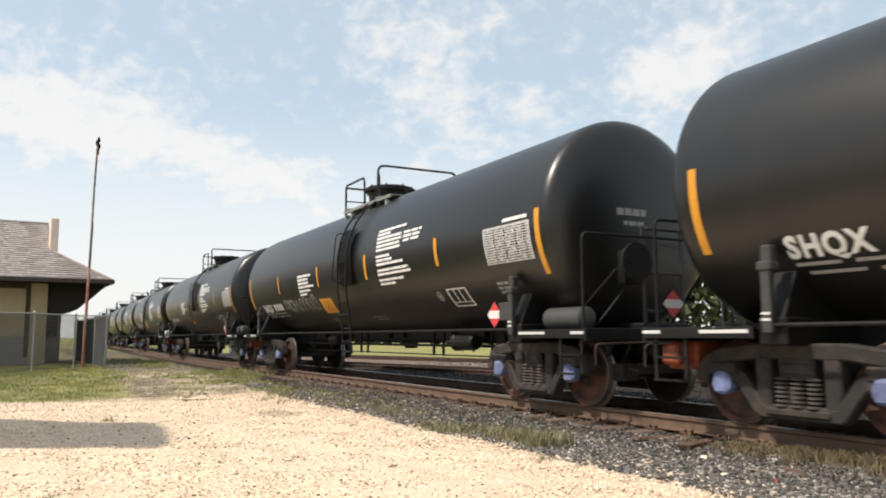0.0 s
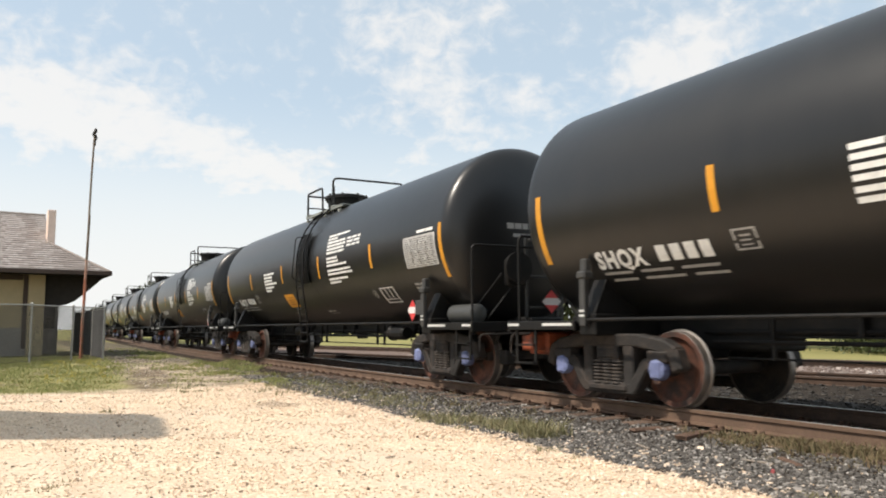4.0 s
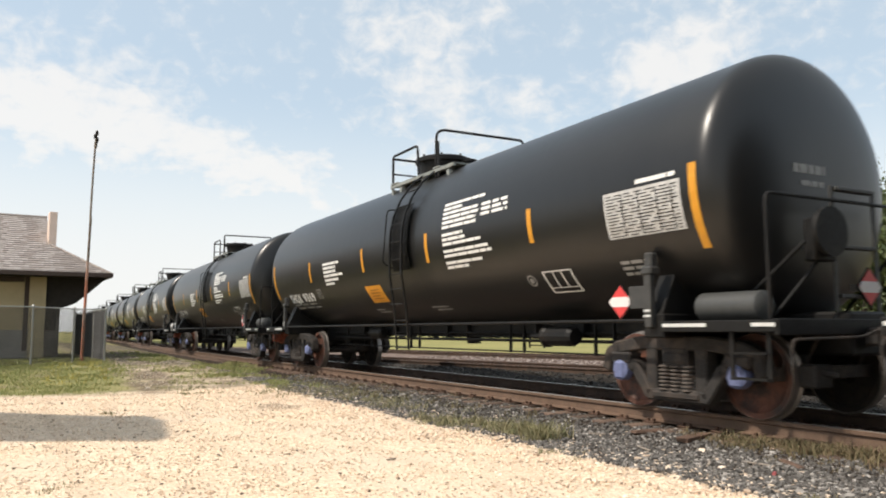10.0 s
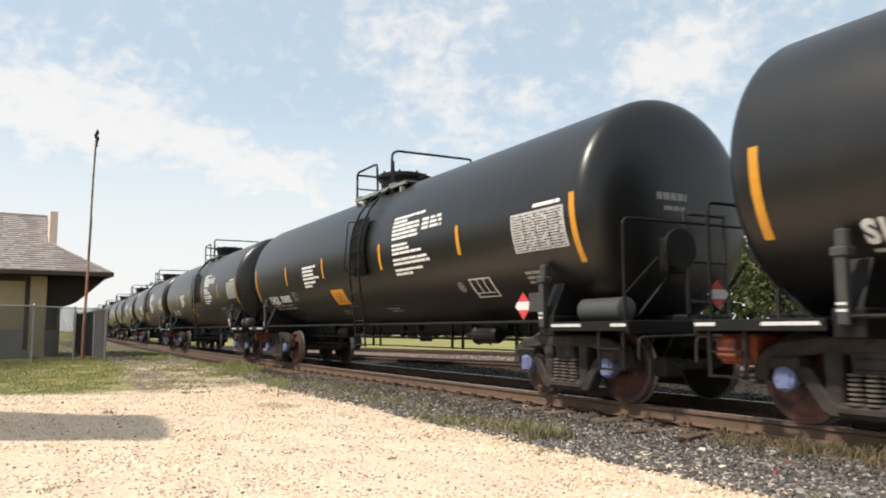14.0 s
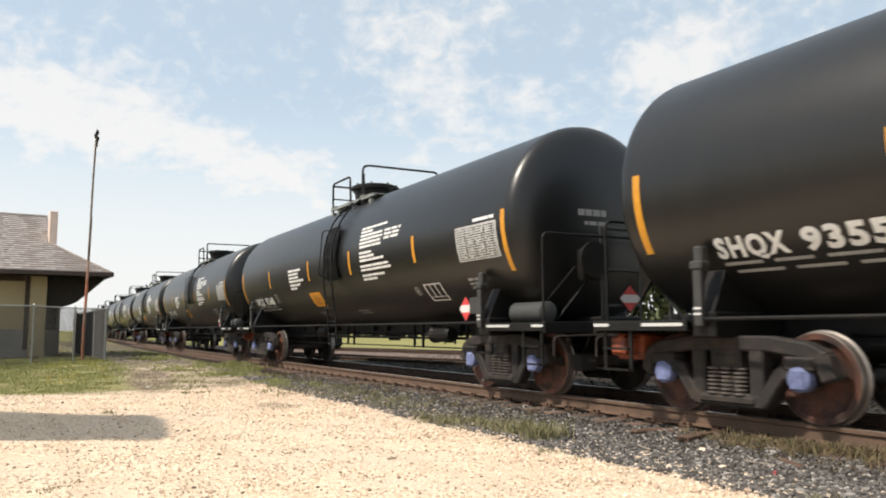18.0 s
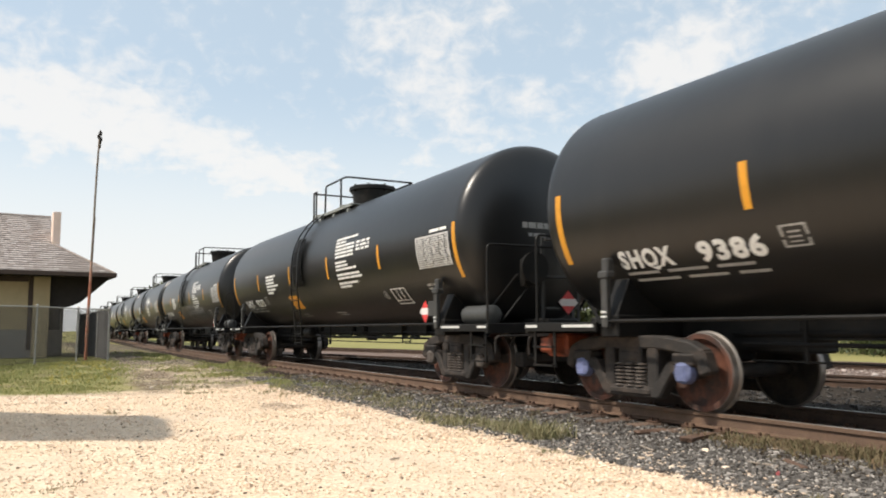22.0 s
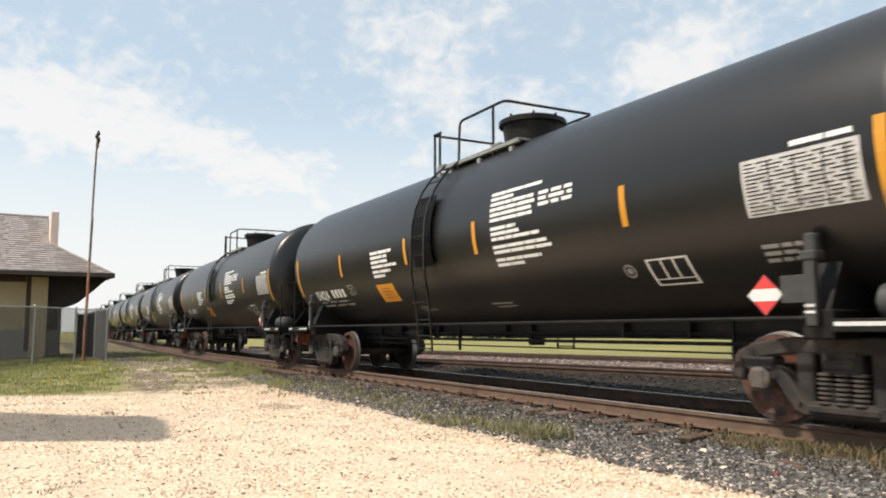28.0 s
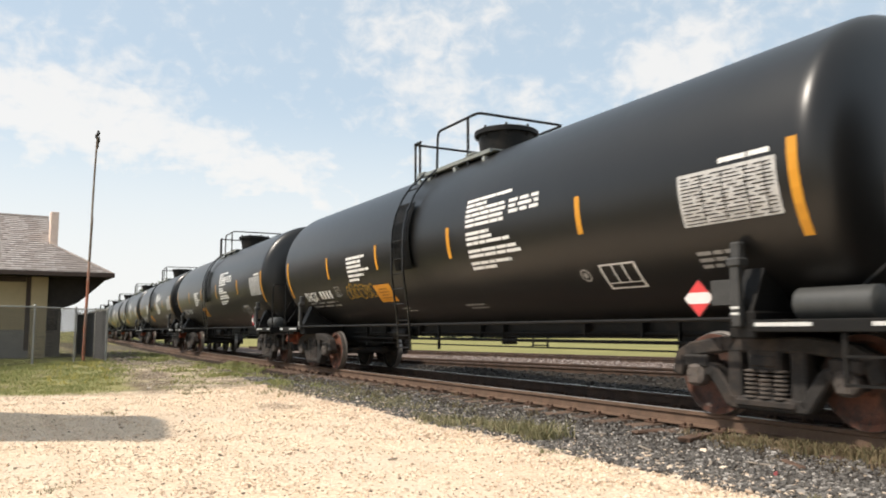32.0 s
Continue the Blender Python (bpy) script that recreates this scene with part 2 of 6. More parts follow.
M["darkstone"] = island_mat("shaded_yard_stone", [(0.018, 0.016, 0.0145), (0.032, 0.028, 0.024), (0.075, 0.063, 0.052), (0.024, 0.021, 0.018)])
M["pinkstone"] = island_mat("pinkish_stone", [(0.12, 0.085, 0.07), (0.20, 0.15, 0.125), (0.15, 0.11, 0.093), (0.48, 0.41, 0.37), (0.13, 0.098, 0.08)])
M["twig"] = island_mat("dark_bits", [(0.10, 0.07, 0.05), (0.20, 0.15, 0.105), (0.06, 0.045, 0.035), (0.30, 0.23, 0.16)])
M["pebble"] = island_mat("limestone_pebble", [(0.65, 0.49, 0.355), (0.78, 0.62, 0.47), (0.86, 0.715, 0.565), (0.50, 0.365, 0.26), (0.82, 0.66, 0.50)])
M["mixed"] = island_mat("mixed_stone", [(0.34, 0.27, 0.20), (0.52, 0.43, 0.33), (0.16, 0.125, 0.095), (0.42, 0.35, 0.27), (0.60, 0.51, 0.41)])
M["grass"] = island_mat("grass_blade", [(0.16, 0.195, 0.055), (0.27, 0.29, 0.085), (0.38, 0.34, 0.14), (0.20, 0.24, 0.07), (0.46, 0.40, 0.19)], 0.75)
M["drygrass"] = island_mat("dry_grass_blade", [(0.19, 0.125, 0.07), (0.13, 0.11, 0.05), (0.23, 0.165, 0.095), (0.11, 0.105, 0.045), (0.17, 0.12, 0.068)], 0.8)
M["weed"] = island_mat("weed_blade", [(0.17, 0.165, 0.07), (0.25, 0.225, 0.115), (0.34, 0.285, 0.17), (0.15, 0.155, 0.07), (0.28, 0.25, 0.14)], 0.8)
M["flower"] = island_mat("yellow_flower", [(0.50, 0.38, 0.06), (0.40, 0.36, 0.10), (0.60, 0.48, 0.12)], 0.8)
M["leaf"] = island_mat("tree_leaf", [(0.035, 0.052, 0.014), (0.06, 0.085, 0.022), (0.09, 0.11, 0.032), (0.05, 0.068, 0.02), (0.12, 0.13, 0.045)], 0.6)
M["farleaf"] = island_mat("far_leaf", [(0.045, 0.058, 0.025), (0.07, 0.085, 0.035), (0.10, 0.11, 0.05), (0.06, 0.072, 0.03)], 0.8)


# ---------------------------------------------------------------- mesh tools
def part(name, bm, mat, parent, label="", smooth=0.0, shared=None):
    """One mesh object under a thing (or on its own when parent is None)."""
    if shared is None:
        shared = bpy.data.meshes.new(name)
        bm.to_mesh(shared)
        bm.free()
        for mm in (mat if isinstance(mat, (list, tuple)) else [mat]):
            shared.materials.append(mm)
        if smooth:
            shared.polygons.foreach_set("use_smooth", [True] * len(shared.polygons))
            shared.set_sharp_from_angle(angle=radians(smooth))
    ob = new(name, shared)
    if parent is not None:
        ob.parent = parent
    if label:
        ob["label"] = label
    return ob


def box(bm, x0, x1, y0, y1, z0, z1, bevel=0.0, mi=0, m=None):
    vs = [bm.verts.new((x, y, z)) for z in (z0, z1) for x, y in ((x0, y0), (x1, y0), (x1, y1), (x0, y1))]
    fs = [bm.faces.new([vs[i] for i in q]) for q in ((3, 2, 1, 0), (4, 5, 6, 7), (0, 1, 5, 4), (1, 2, 6, 5), (2, 3, 7, 6), (3, 0, 4, 7))]
    if m is not None:
        bmesh.ops.transform(bm, matrix=m, verts=vs)
    for f_ in fs:
        f_.material_index = mi
    if bevel:
        es = list({e for f_ in fs for e in f_.edges})
        bmesh.ops.bevel(bm, geom=es, offset=bevel, segments=1, affect="EDGES", profile=0.5)
    return vs


def cyl(bm, p0, p1, r, n=12, r1=None, mi=0, cap=True):
    p0, p1 = Vector(p0), Vector(p1)
    q = (p1 - p0).to_track_quat("Z", "Y").to_matrix()
    r1 = r if r1 is None else r1
    rings = []
    for p_, rr in ((p0, r), (p1, r1)):
        rings.append([bm.verts.new(p_ + q @ Vector((rr * math.cos(2 * math.pi * i / n), rr * math.sin(2 * math.pi * i / n), 0))) for i in range(n)])
    for i in range(n):
        j = (i + 1) % n
        bm.faces.new((rings[0][i], rings[0][j], rings[1][j], rings[1][i])).material_index = mi
    if cap:
        bm.faces.new(rings[0][::-1]).material_index = mi
        bm.faces.new(rings[1]).material_index = mi


def lathe(bm, prof, axis="y", n=48, centre=(0, 0, 0), mi=0):
    """prof: (station, radius) pairs turned round an axis."""
    c = Vector(centre)
    rings = []
    for s, r in prof:
        if r < 1e-6:
            o = {"x": (s, 0, 0), "y": (0, s, 0), "z": (0, 0, s)}[axis]
            rings.append([bm.verts.new(c + Vector(o))])
            continue
        ring = []
        for i in range(n):
            a = 2 * math.pi * i / n
            ca, sa = r * math.cos(a), r * math.sin(a)
            ring.append(bm.verts.new(c + Vector({"x": (s, ca, sa), "y": (ca, s, sa), "z": (ca, sa, s)}[axis])))
        rings.append(ring)
    for a, b in zip(rings, rings[1:]):
        for i in range(n):
            j = (i + 1) % n
            if len(a) == 1 and len(b) == 1:
                continue
            if len(a) == 1:
                f_ = bm.faces.new((a[0], b[j], b[i]))
            elif len(b) == 1:
                f_ = bm.faces.new((a[i], a[j], b[0]))
            else:
                f_ = bm.faces.new((a[i], a[j], b[j], b[i]))
            f_.material_index = mi
    bmesh.ops.recalc_face_normals(bm, faces=bm.faces)


def tube(bm, pts, r, n=8, mi=0):
    """A round bar along a line of points, with rounded joints left as mitres."""
    pts = [Vector(p_) for p_ in pts]
    rings = []
    up = Vector((0.13, 0.27, 0.95))
    for i, p_ in enumerate(pts):
        d = (pts[min(i + 1, len(pts) - 1)] - pts[max(i - 1, 0)]).normalized()
        u = up - d * up.dot(d)
        if u.length < 0.05:
            u = Vector((1, 0, 0)) - d * d.x
        u.normalize()
        w = d.cross(u)
        rings.append([bm.verts.new(p_ + r * (u * math.cos(2 * math.pi * k / n) + w * math.sin(2 * math.pi * k / n))) for k in range(n)])
    for a, b in zip(rings, rings[1:]):
        for k in range(n):
            bm.faces.new((a[k], a[(k + 1) % n], b[(k + 1) % n], b[k])).material_index = mi
    bm.faces.new(rings[0][::-1]).material_index = mi
    bm.faces.new(rings[-1]).material_index = mi


def bend(pts, r=0.12, n=4):
    """Rounds the corners of a polyline."""
    pts = [Vector(p_) for p_ in pts]
    out = [pts[0]]
    for a, b, c in zip(pts, pts[1:], pts[2:]):
        d0, d1 = (a - b), (c - b)
        rr = min(r, d0.length * 0.45, d1.length * 0.45)
        s, e = b + d0.normalized() * rr, b + d1.normalized() * rr
        for i in range(n + 1):
            t = i / n
            out.append(s * (1 - t) ** 2 + b * 2 * t * (1 - t) + e * t * t)
    out.append(pts[-1])
    return out


def empty(name, label, category, group="", kind=""):
    return tagged(new(name), label, category, group, kind)

# ---------------------------------------------------------------- the line of the main track
A_NEAR, GAUGE, KAPPA, S_CURVE = 7.06, 1.505, 0.00095, 4.55
A_MID = A_NEAR + GAUGE / 2


BENDS = ((S_CURVE, 48.0), (130.0, 190.0))          # the line bends in two stretches and runs straight between and beyond


def slope(s):
    return KAPPA * sum(max(0.0, min(s, b) - a) for a, b in BENDS)


def drift(s):
    total = 0.0
    for a, b in BENDS:
        q = max(0.0, min(s, b) - a)
        total += KAPPA / 2 * q * q + KAPPA * q * max(0.0, s - b)
    return total


def on_track(s, lateral=0.0, z=0.0):
    """The place beside the track's centre line at s metres, and its heading."""
    h = math.atan(slope(s))
    return Vector((A_MID + drift(s) + lateral * math.cos(h), s - lateral * math.sin(h), z)), -h


def ground_z(x, y):
    """Height of the ground sheet; the near rail's top is zero."""
    def sm(a, b, t):
        t = max(0.0, min(1.0, (t - a) / (b - a)))
        return t * t * (3 - 2 * t)
    d = x - drift(min(y, 160))
    base = -0.30 + 0.20 * sm(15, 27, y)
    z = base + (-0.27 - base) * sm(4.8, 6.2, d)
    q = x + (y - 8.5) * 0.20 if y < 30 else d + 4.3
    z = z + (-0.16 - z) * sm(12.7, 14.0, q)
    z = z + (-0.42 - z) * sm(25, 33, q)
    z = z + 0.03 * (noise.noise(Vector((x * 0.5, y * 0.5, 0))) + 0.5 * noise.noise(Vector((x * 1.7, y * 1.7, 3)))) * (1 if abs(x) < 60 and abs(y) < 90 else 0)
    return z


def ground_material():
    mat = bpy.data.materials.new("ground_surface")
    mat.use_nodes = True
    nt = mat.node_tree
    bsdf = nt.nodes["Principled BSDF"]
    tc = nt.nodes.new("ShaderNodeTexCoord")
    pos = tc.outputs["Object"]
    sep = nt.nodes.new("ShaderNodeSeparateXYZ")
    link(nt, pos, sep.inputs[0])

    def m(op, a, b=None):
        n = nt.nodes.new("ShaderNodeMath")
        n.operation = op
        for i, v in enumerate((a, b)):
            if v is None:
                continue
            if isinstance(v, (int, float)):
                n.inputs[i].default_value = v
            else:
                link(nt, v, n.inputs[i])
        return n.outputs[0]

    def nz(scale, detail=5, rough=0.6, kind="Fac"):
        n = nt.nodes.new("ShaderNodeTexNoise")
        n.inputs["Scale"].default_value, n.inputs["Detail"].default_value, n.inputs["Roughness"].default_value = scale, detail, rough
        link(nt, pos, n.inputs["Vector"])
        return n.outputs[kind]

    def sstep(v, a, b):
        n = nt.nodes.new("ShaderNodeMapRange")
        n.interpolation_type = "SMOOTHSTEP"
        n.inputs["From Min"].default_value, n.inputs["From Max"].default_value = a, b
        link(nt, v, n.inputs["Value"])
        return n.outputs[0]

    def mixc(fac, a, b):
        n = nt.nodes.new("ShaderNodeMixRGB")
        for i, v in enumerate((fac, a, b)):
            if isinstance(v, (int, float)):
                n.inputs[i].default_value = v
            elif isinstance(v, tuple):
                n.inputs[i].default_value = (*v, 1)
            else:
                link(nt, v, n.inputs[i])
        return n.outputs[0]

    def vor(scale, out="Color"):
        n = nt.nodes.new("ShaderNodeTexVoronoi")
        n.inputs["Scale"].default_value = scale
        link(nt, pos, n.inputs["Vector"])
        return n.outputs[out]
    wob = m("MULTIPLY", m("SUBTRACT", nz(0.7, 6), 0.5), 2.2)
    wob2 = m("MULTIPLY", m("SUBTRACT", nz(3.0, 4), 0.5), 0.9)
    x = m("ADD", sep.outputs[0], m("MULTIPLY", wob2, 0.8))
    y = m("ADD", sep.outputs[1], m("ADD", wob, wob2))
    # gravel: cream limestone chips
    cell = nt.nodes.new("ShaderNodeSeparateColor")
    link(nt, vor(34), cell.inputs[0])
    g1 = mixc(sstep(cell.outputs[0], 0.15, 0.9), (0.58, 0.435, 0.30), (0.90, 0.73, 0.55))
    g2 = mixc(sstep(nz(0.45, 4), 0.35, 0.7), g1, (0.70, 0.565, 0.435))
    # cell edges darkened: the shade between chips is put into the colour
    gravel = mixc(m("MULTIPLY", sstep(vor(34, "Distance"), 0.45, 0.80), 0.18), g2, (0.50, 0.37, 0.25))
    gravel = mixc(m("MULTIPLY", sstep(cell.outputs[1], 0.955, 0.99), 0.55), gravel, (0.22, 0.16, 0.11))
    # wheel ruts, a damp hollow and soft darker patches in the gravel
    rut = None
    for rx in (0.55, 2.02, 3.45):
        q = m("ABSOLUTE", m("SUBTRACT", m("ADD", sep.outputs[0], m("MULTIPLY", wob, 0.12)), rx))
        band = m("MULTIPLY", sstep(q, 0.17, 0.05), 0.30)
        rut = band if rut is None else m("ADD", rut, band)
    gravel = mixc(m("MULTIPLY", rut, sstep(nz(1.2, 3), 0.3, 0.6)), gravel, (0.50, 0.375, 0.265))
    gravel = mixc(m("MULTIPLY", sstep(nz(0.8, 6, 0.7), 0.52, 0.68), 0.35), gravel, (0.55, 0.42, 0.30))
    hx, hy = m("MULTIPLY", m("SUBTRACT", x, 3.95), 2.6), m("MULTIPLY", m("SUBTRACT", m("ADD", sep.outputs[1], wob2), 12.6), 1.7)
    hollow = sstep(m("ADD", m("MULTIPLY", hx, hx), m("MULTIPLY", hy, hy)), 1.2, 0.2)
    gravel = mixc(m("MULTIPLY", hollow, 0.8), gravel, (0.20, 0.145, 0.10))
    # dirt and stone chips beside the track
    cell2 = nt.nodes.new("ShaderNodeSeparateColor")
    link(nt, vor(30), cell2.inputs[0])
    ball = mixc(cell2.outputs[0], (0.055, 0.045, 0.037), (0.19, 0.165, 0.14))
    dirt = mixc(sstep(nz(1.6, 6), 0.35, 0.65), (0.56, 0.45, 0.325), (0.27, 0.21, 0.145))
    dirt = mixc(m("MULTIPLY", cell2.outputs[1], 0.35), dirt, (0.42, 0.36, 0.28))
    grass = mixc(sstep(nz(1.1, 6), 0.35, 0.65), (0.17, 0.19, 0.06), (0.33, 0.30, 0.12))
    grass = mixc(m("MULTIPLY", nz(40, 3), 0.5), grass, (0.10, 0.105, 0.04))
    field = mixc(sstep(nz(0.12, 5), 0.35, 0.65), (0.29, 0.265, 0.11), (0.22, 0.215, 0.09))
    field = mixc(m("MULTIPLY", sstep(nz(6, 4), 0.4, 0.7), 0.4), field, (0.38, 0.34, 0.16))
    # zones
    verge = mixc(sstep(nz(0.8, 4), 0.50, 0.66), dirt, grass)
    col = mixc(sstep(y, 16.6, 17.3), gravel, verge)
    west = sstep(m("ADD", x, m("MULTIPLY", wob, 1.2)), 3.3, 1.8)
    col = mixc(m("MULTIPLY", m("MULTIPLY", west, sstep(y, 16.8, 17.6)), 0.85), col, grass)
    # unseen ground on the left, added dull so the tanks mirror less light
    offview_dull = mixc(sstep(nz(0.5, 5), 0.35, 0.65), (0.125, 0.118, 0.068), (0.185, 0.165, 0.10))
    col = mixc(sstep(m("ADD", sep.outputs[0], m("MULTIPLY", wob, 0.3)), -0.95, -1.9), col, offview_dull)
    # the depot's cast shadow across the lane, painted into the ground colour
    depot_shade = mixc(sstep(nz(2.2, 5), 0.35, 0.65), (0.055, 0.052, 0.036), (0.12, 0.105, 0.075))
    lane = m("MULTIPLY", sstep(m("ADD", x, wob), 2.6, 3.4), sstep(m("ADD", y, m("MULTIPLY", wob, 1.5)), 24.3, 27.0))
    col = mixc(m("MULTIPLY", lane, 0.85), col, depot_shade)
    wx, wy = m("MULTIPLY", m("SUBTRACT", m("ADD", x, m("MULTIPLY", m("SUBTRACT", sep.outputs[1], 18.0), -0.13)), 2.75), 1.7), m("MULTIPLY", m("SUBTRACT", sep.outputs[1], 19.5), 0.26)
    worn = sstep(m("ADD", m("MULTIPLY", wx, wx), m("MULTIPLY", wy, wy)), 1.25, 0.25)
    col = mixc(m("MULTIPLY", worn, sstep(nz(1.9, 5), 0.25, 0.6)), col, (0.165, 0.125, 0.088))
    scuff = sstep(nz(0.9, 6), 0.50, 0.62)
    col = mixc(m("MULTIPLY", m("MULTIPLY", scuff, sstep(y, 16.9, 18.5)), 0.62), col, (0.20, 0.155, 0.105))
    near_track = sstep(m("ADD", x, m("MULTIPLY", wob2, 0.6)), 4.75, 5.35)
    shoulder_dirt = mixc(sstep(nz(2.4, 5), 0.40, 0.62), ball, (0.17, 0.145, 0.085))
    strip = mixc(sstep(y, 10.5, 15.0), ball, shoulder_dirt)
    col = mixc(near_track, col, strip)
    # dark stony ground, with the train's shade put into its colour as well
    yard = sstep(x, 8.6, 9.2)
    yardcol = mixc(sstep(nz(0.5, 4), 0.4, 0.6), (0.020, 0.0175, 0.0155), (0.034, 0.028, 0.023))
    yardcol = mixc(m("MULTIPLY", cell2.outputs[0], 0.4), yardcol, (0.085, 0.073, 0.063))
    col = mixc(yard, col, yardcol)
    pinkish = mixc(cell2.outputs[0], (0.12, 0.088, 0.073), (0.24, 0.185, 0.16))
    beside = m("ADD", x, m("MULTIPLY", m("SUBTRACT", sep.outputs[1], 8.5), 0.20))
    col = mixc(m("MULTIPLY", sstep(beside, 14.2, 14.5), sstep(sep.outputs[0], 9.3, 9.9)), col, pinkish)
    edge = mixc(sstep(nz(1.3, 4), 0.4, 0.6), (0.11, 0.09, 0.055), (0.19, 0.165, 0.085))
    out = m("ADD", m("ADD", x, m("MULTIPLY", wob, 0.6)), m("MULTIPLY", m("SUBTRACT", sep.outputs[1], 16.0), 0.345))
    col = mixc(sstep(out, 25.2, 26.2), col, edge)
    col = mixc(sstep(out, 26.3, 27.4), col, field)
    far = sstep(m("ADD", m("ABSOLUTE", m("SUBTRACT", sep.outputs[1], 20)), m("MULTIPLY", m("ABSOLUTE", sep.outputs[0]), 0.6)), 90, 140)
    col = mixc(far, col, field)
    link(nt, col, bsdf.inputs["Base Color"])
    bsdf.inputs["Roughness"].default_value = 0.95
    bsdf.inputs["Specular IOR Level"].default_value = 0.04
    b = nt.nodes.new("ShaderNodeBump")
    b.inputs["Strength"].default_value, b.inputs["Distance"].default_value = 0.55, 0.022
    link(nt, vor(34, "Distance"), b.inputs["Height"])
    link(nt, b.outputs[0], bsdf.inputs["Normal"])
    return mat


M["ground"] = ground_material()


def build_ground():
    xs = [-3000, -1200, -500, -200, -90, -45, -25, -14] + [-8 + 0.6 * i for i in range(60)] + [32, 40, 55, 90, 200, 500, 1200, 3000]
    ys = [-3000, -1200, -500, -200, -80, -40, -20, -10, -4] + [0.6 * i for i in range(95)] + [62, 72, 85, 100, 125, 150, 200, 320, 600, 1300, 3000]
    verts = [(x, y, ground_z(x, y)) for y in ys for x in xs]
    n = len(xs)
    faces = [(j * n + i, j * n + i + 1, (j + 1) * n + i + 1, (j + 1) * n + i) for j in range(len(ys) - 1) for i in range(n - 1)]
    me = bpy.data.meshes.new("ground")
    me.from_pydata(verts, [], faces)
    me.materials.append(M["ground"])
    me.polygons.foreach_set("use_smooth", [True] * len(faces))
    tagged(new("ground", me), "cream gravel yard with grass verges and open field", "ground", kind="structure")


build_ground()


# ---------------------------------------------------------------- tracks
RAIL_PROFILE = [(-0.070, -0.175), (-0.070, -0.163), (-0.016, -0.145), (-0.010, -0.055), (-0.036, -0.042), (-0.036, -0.006), (-0.030, 0.0),
                (0.030, 0.0), (0.036, -0.006), (0.036, -0.042), (0.010, -0.055), (0.016, -0.145), (0.070, -0.163), (0.070, -0.175)]


def rail_mesh(place, stations):
    """A rail swept along place(s) -> (centre, heading)."""
    bm = bmesh.new()
    prev = None
    for s in stations:
        c, h = place(s)
        ring = [bm.verts.new((c.x + x * math.cos(h), c.y + x * math.sin(h), c.z + z)) for x, z in RAIL_PROFILE]
        if prev:
            for i in range(len(ring)):
                j = (i + 1) % len(ring)
                f_ = bm.faces.new((prev[i], prev[j], ring[j], ring[i]))
                f_.material_index = 1 if i == 6 else 0
        prev = ring
    return bm


STATIONS = [-420, -200, -60, -10] + [2 * i for i in range(0, 60)] + [120 + 10 * i for i in range(0, 25)]
near_rail = part("near_rail", rail_mesh(lambda s: on_track(s, -GAUGE / 2), STATIONS), [M["rail"], M["railtop"]], None)
tagged(near_rail, "rust-brown steel rail with a dull worn top", "rail", "rails", "structure")
# darker than the near rail: the train's shade is put into its colour
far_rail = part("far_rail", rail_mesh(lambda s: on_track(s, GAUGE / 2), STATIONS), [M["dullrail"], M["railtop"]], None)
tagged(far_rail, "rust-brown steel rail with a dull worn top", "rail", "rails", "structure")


SIDE_SLOPE = 0.20                                  # the siding runs out of the main line at a turnout


def siding(s, lateral=0.0, start=14.92):
    a = math.atan(SIDE_SLOPE)
    return Vector((start - (s - 8.5) * SIDE_SLOPE + lateral / math.cos(a), s, -0.02)), a


for first, last in ((14.92, 33.0), (21.6, 48.0)):
    for lat in (-GAUGE / 2, GAUGE / 2):
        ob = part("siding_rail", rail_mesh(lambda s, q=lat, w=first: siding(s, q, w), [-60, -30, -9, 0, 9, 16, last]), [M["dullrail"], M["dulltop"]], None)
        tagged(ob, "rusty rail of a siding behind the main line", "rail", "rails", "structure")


def ballast_bed():
    """The stone bed under the main line, a low ridge with shoulders."""
    rows = [-420, -150, -40] + [0.8 * i - 8 for i in range(90)] + [66 + 6 * i for i in range(40)]
    prof = [(-2.05, -0.36), (-1.75, -0.27), (-1.3, -0.215), (-0.6, -0.20), (0.0, -0.20), (0.6, -0.20), (1.3, -0.215), (1.9, -0.26), (2.8, -0.40)]
    verts, faces = [], []
    for s in rows:
        for lat, z in prof:
            c, h = on_track(s, lat)
            q = 0.02 * noise.noise(Vector((c.x * 3, c.y * 3, 1)))
            verts.append((c.x, c.y, z + q))
    n = len(prof)
    for j in range(len(rows) - 1):
        for i in range(n - 1):
            faces.append((j * n + i, j * n + i + 1, (j + 1) * n + i + 1, (j + 1) * n + i))
    me = bpy.data.meshes.new("ballast")
    me.from_pydata(verts, [], faces)
    me.materials.append(M["bed"])
    tagged(new("ballast", me), "dark grey crushed-stone track bed", "ballast", kind="structure")


M["bed"] = material("ballast_bed", (0.045, 0.035, 0.028), 0.95, 0, 0.55, 22, 70, 1.0, 35, (0.08, 0.060, 0.045), spec=0.04)
ballast_bed()

# ---------------------------------------------------------------- tank cars
# Car space: origin on the rail tops at the car's middle, +Y to the rear end, -X the side that faces the gravel yard.
RT, ZC, CAR_LEN = 1.552, 2.602, 18.1
BOGIE_Y, AXLE = 6.88, 0.889
rnd = random.Random(7)


def on_tank(y, deg, r=None):
    """A place on the shell: deg above the horizontal, on the yard side."""
    a, r = radians(deg), RT if r is None else r
    return Vector((-r * math.cos(a), y, ZC + r * math.sin(a)))


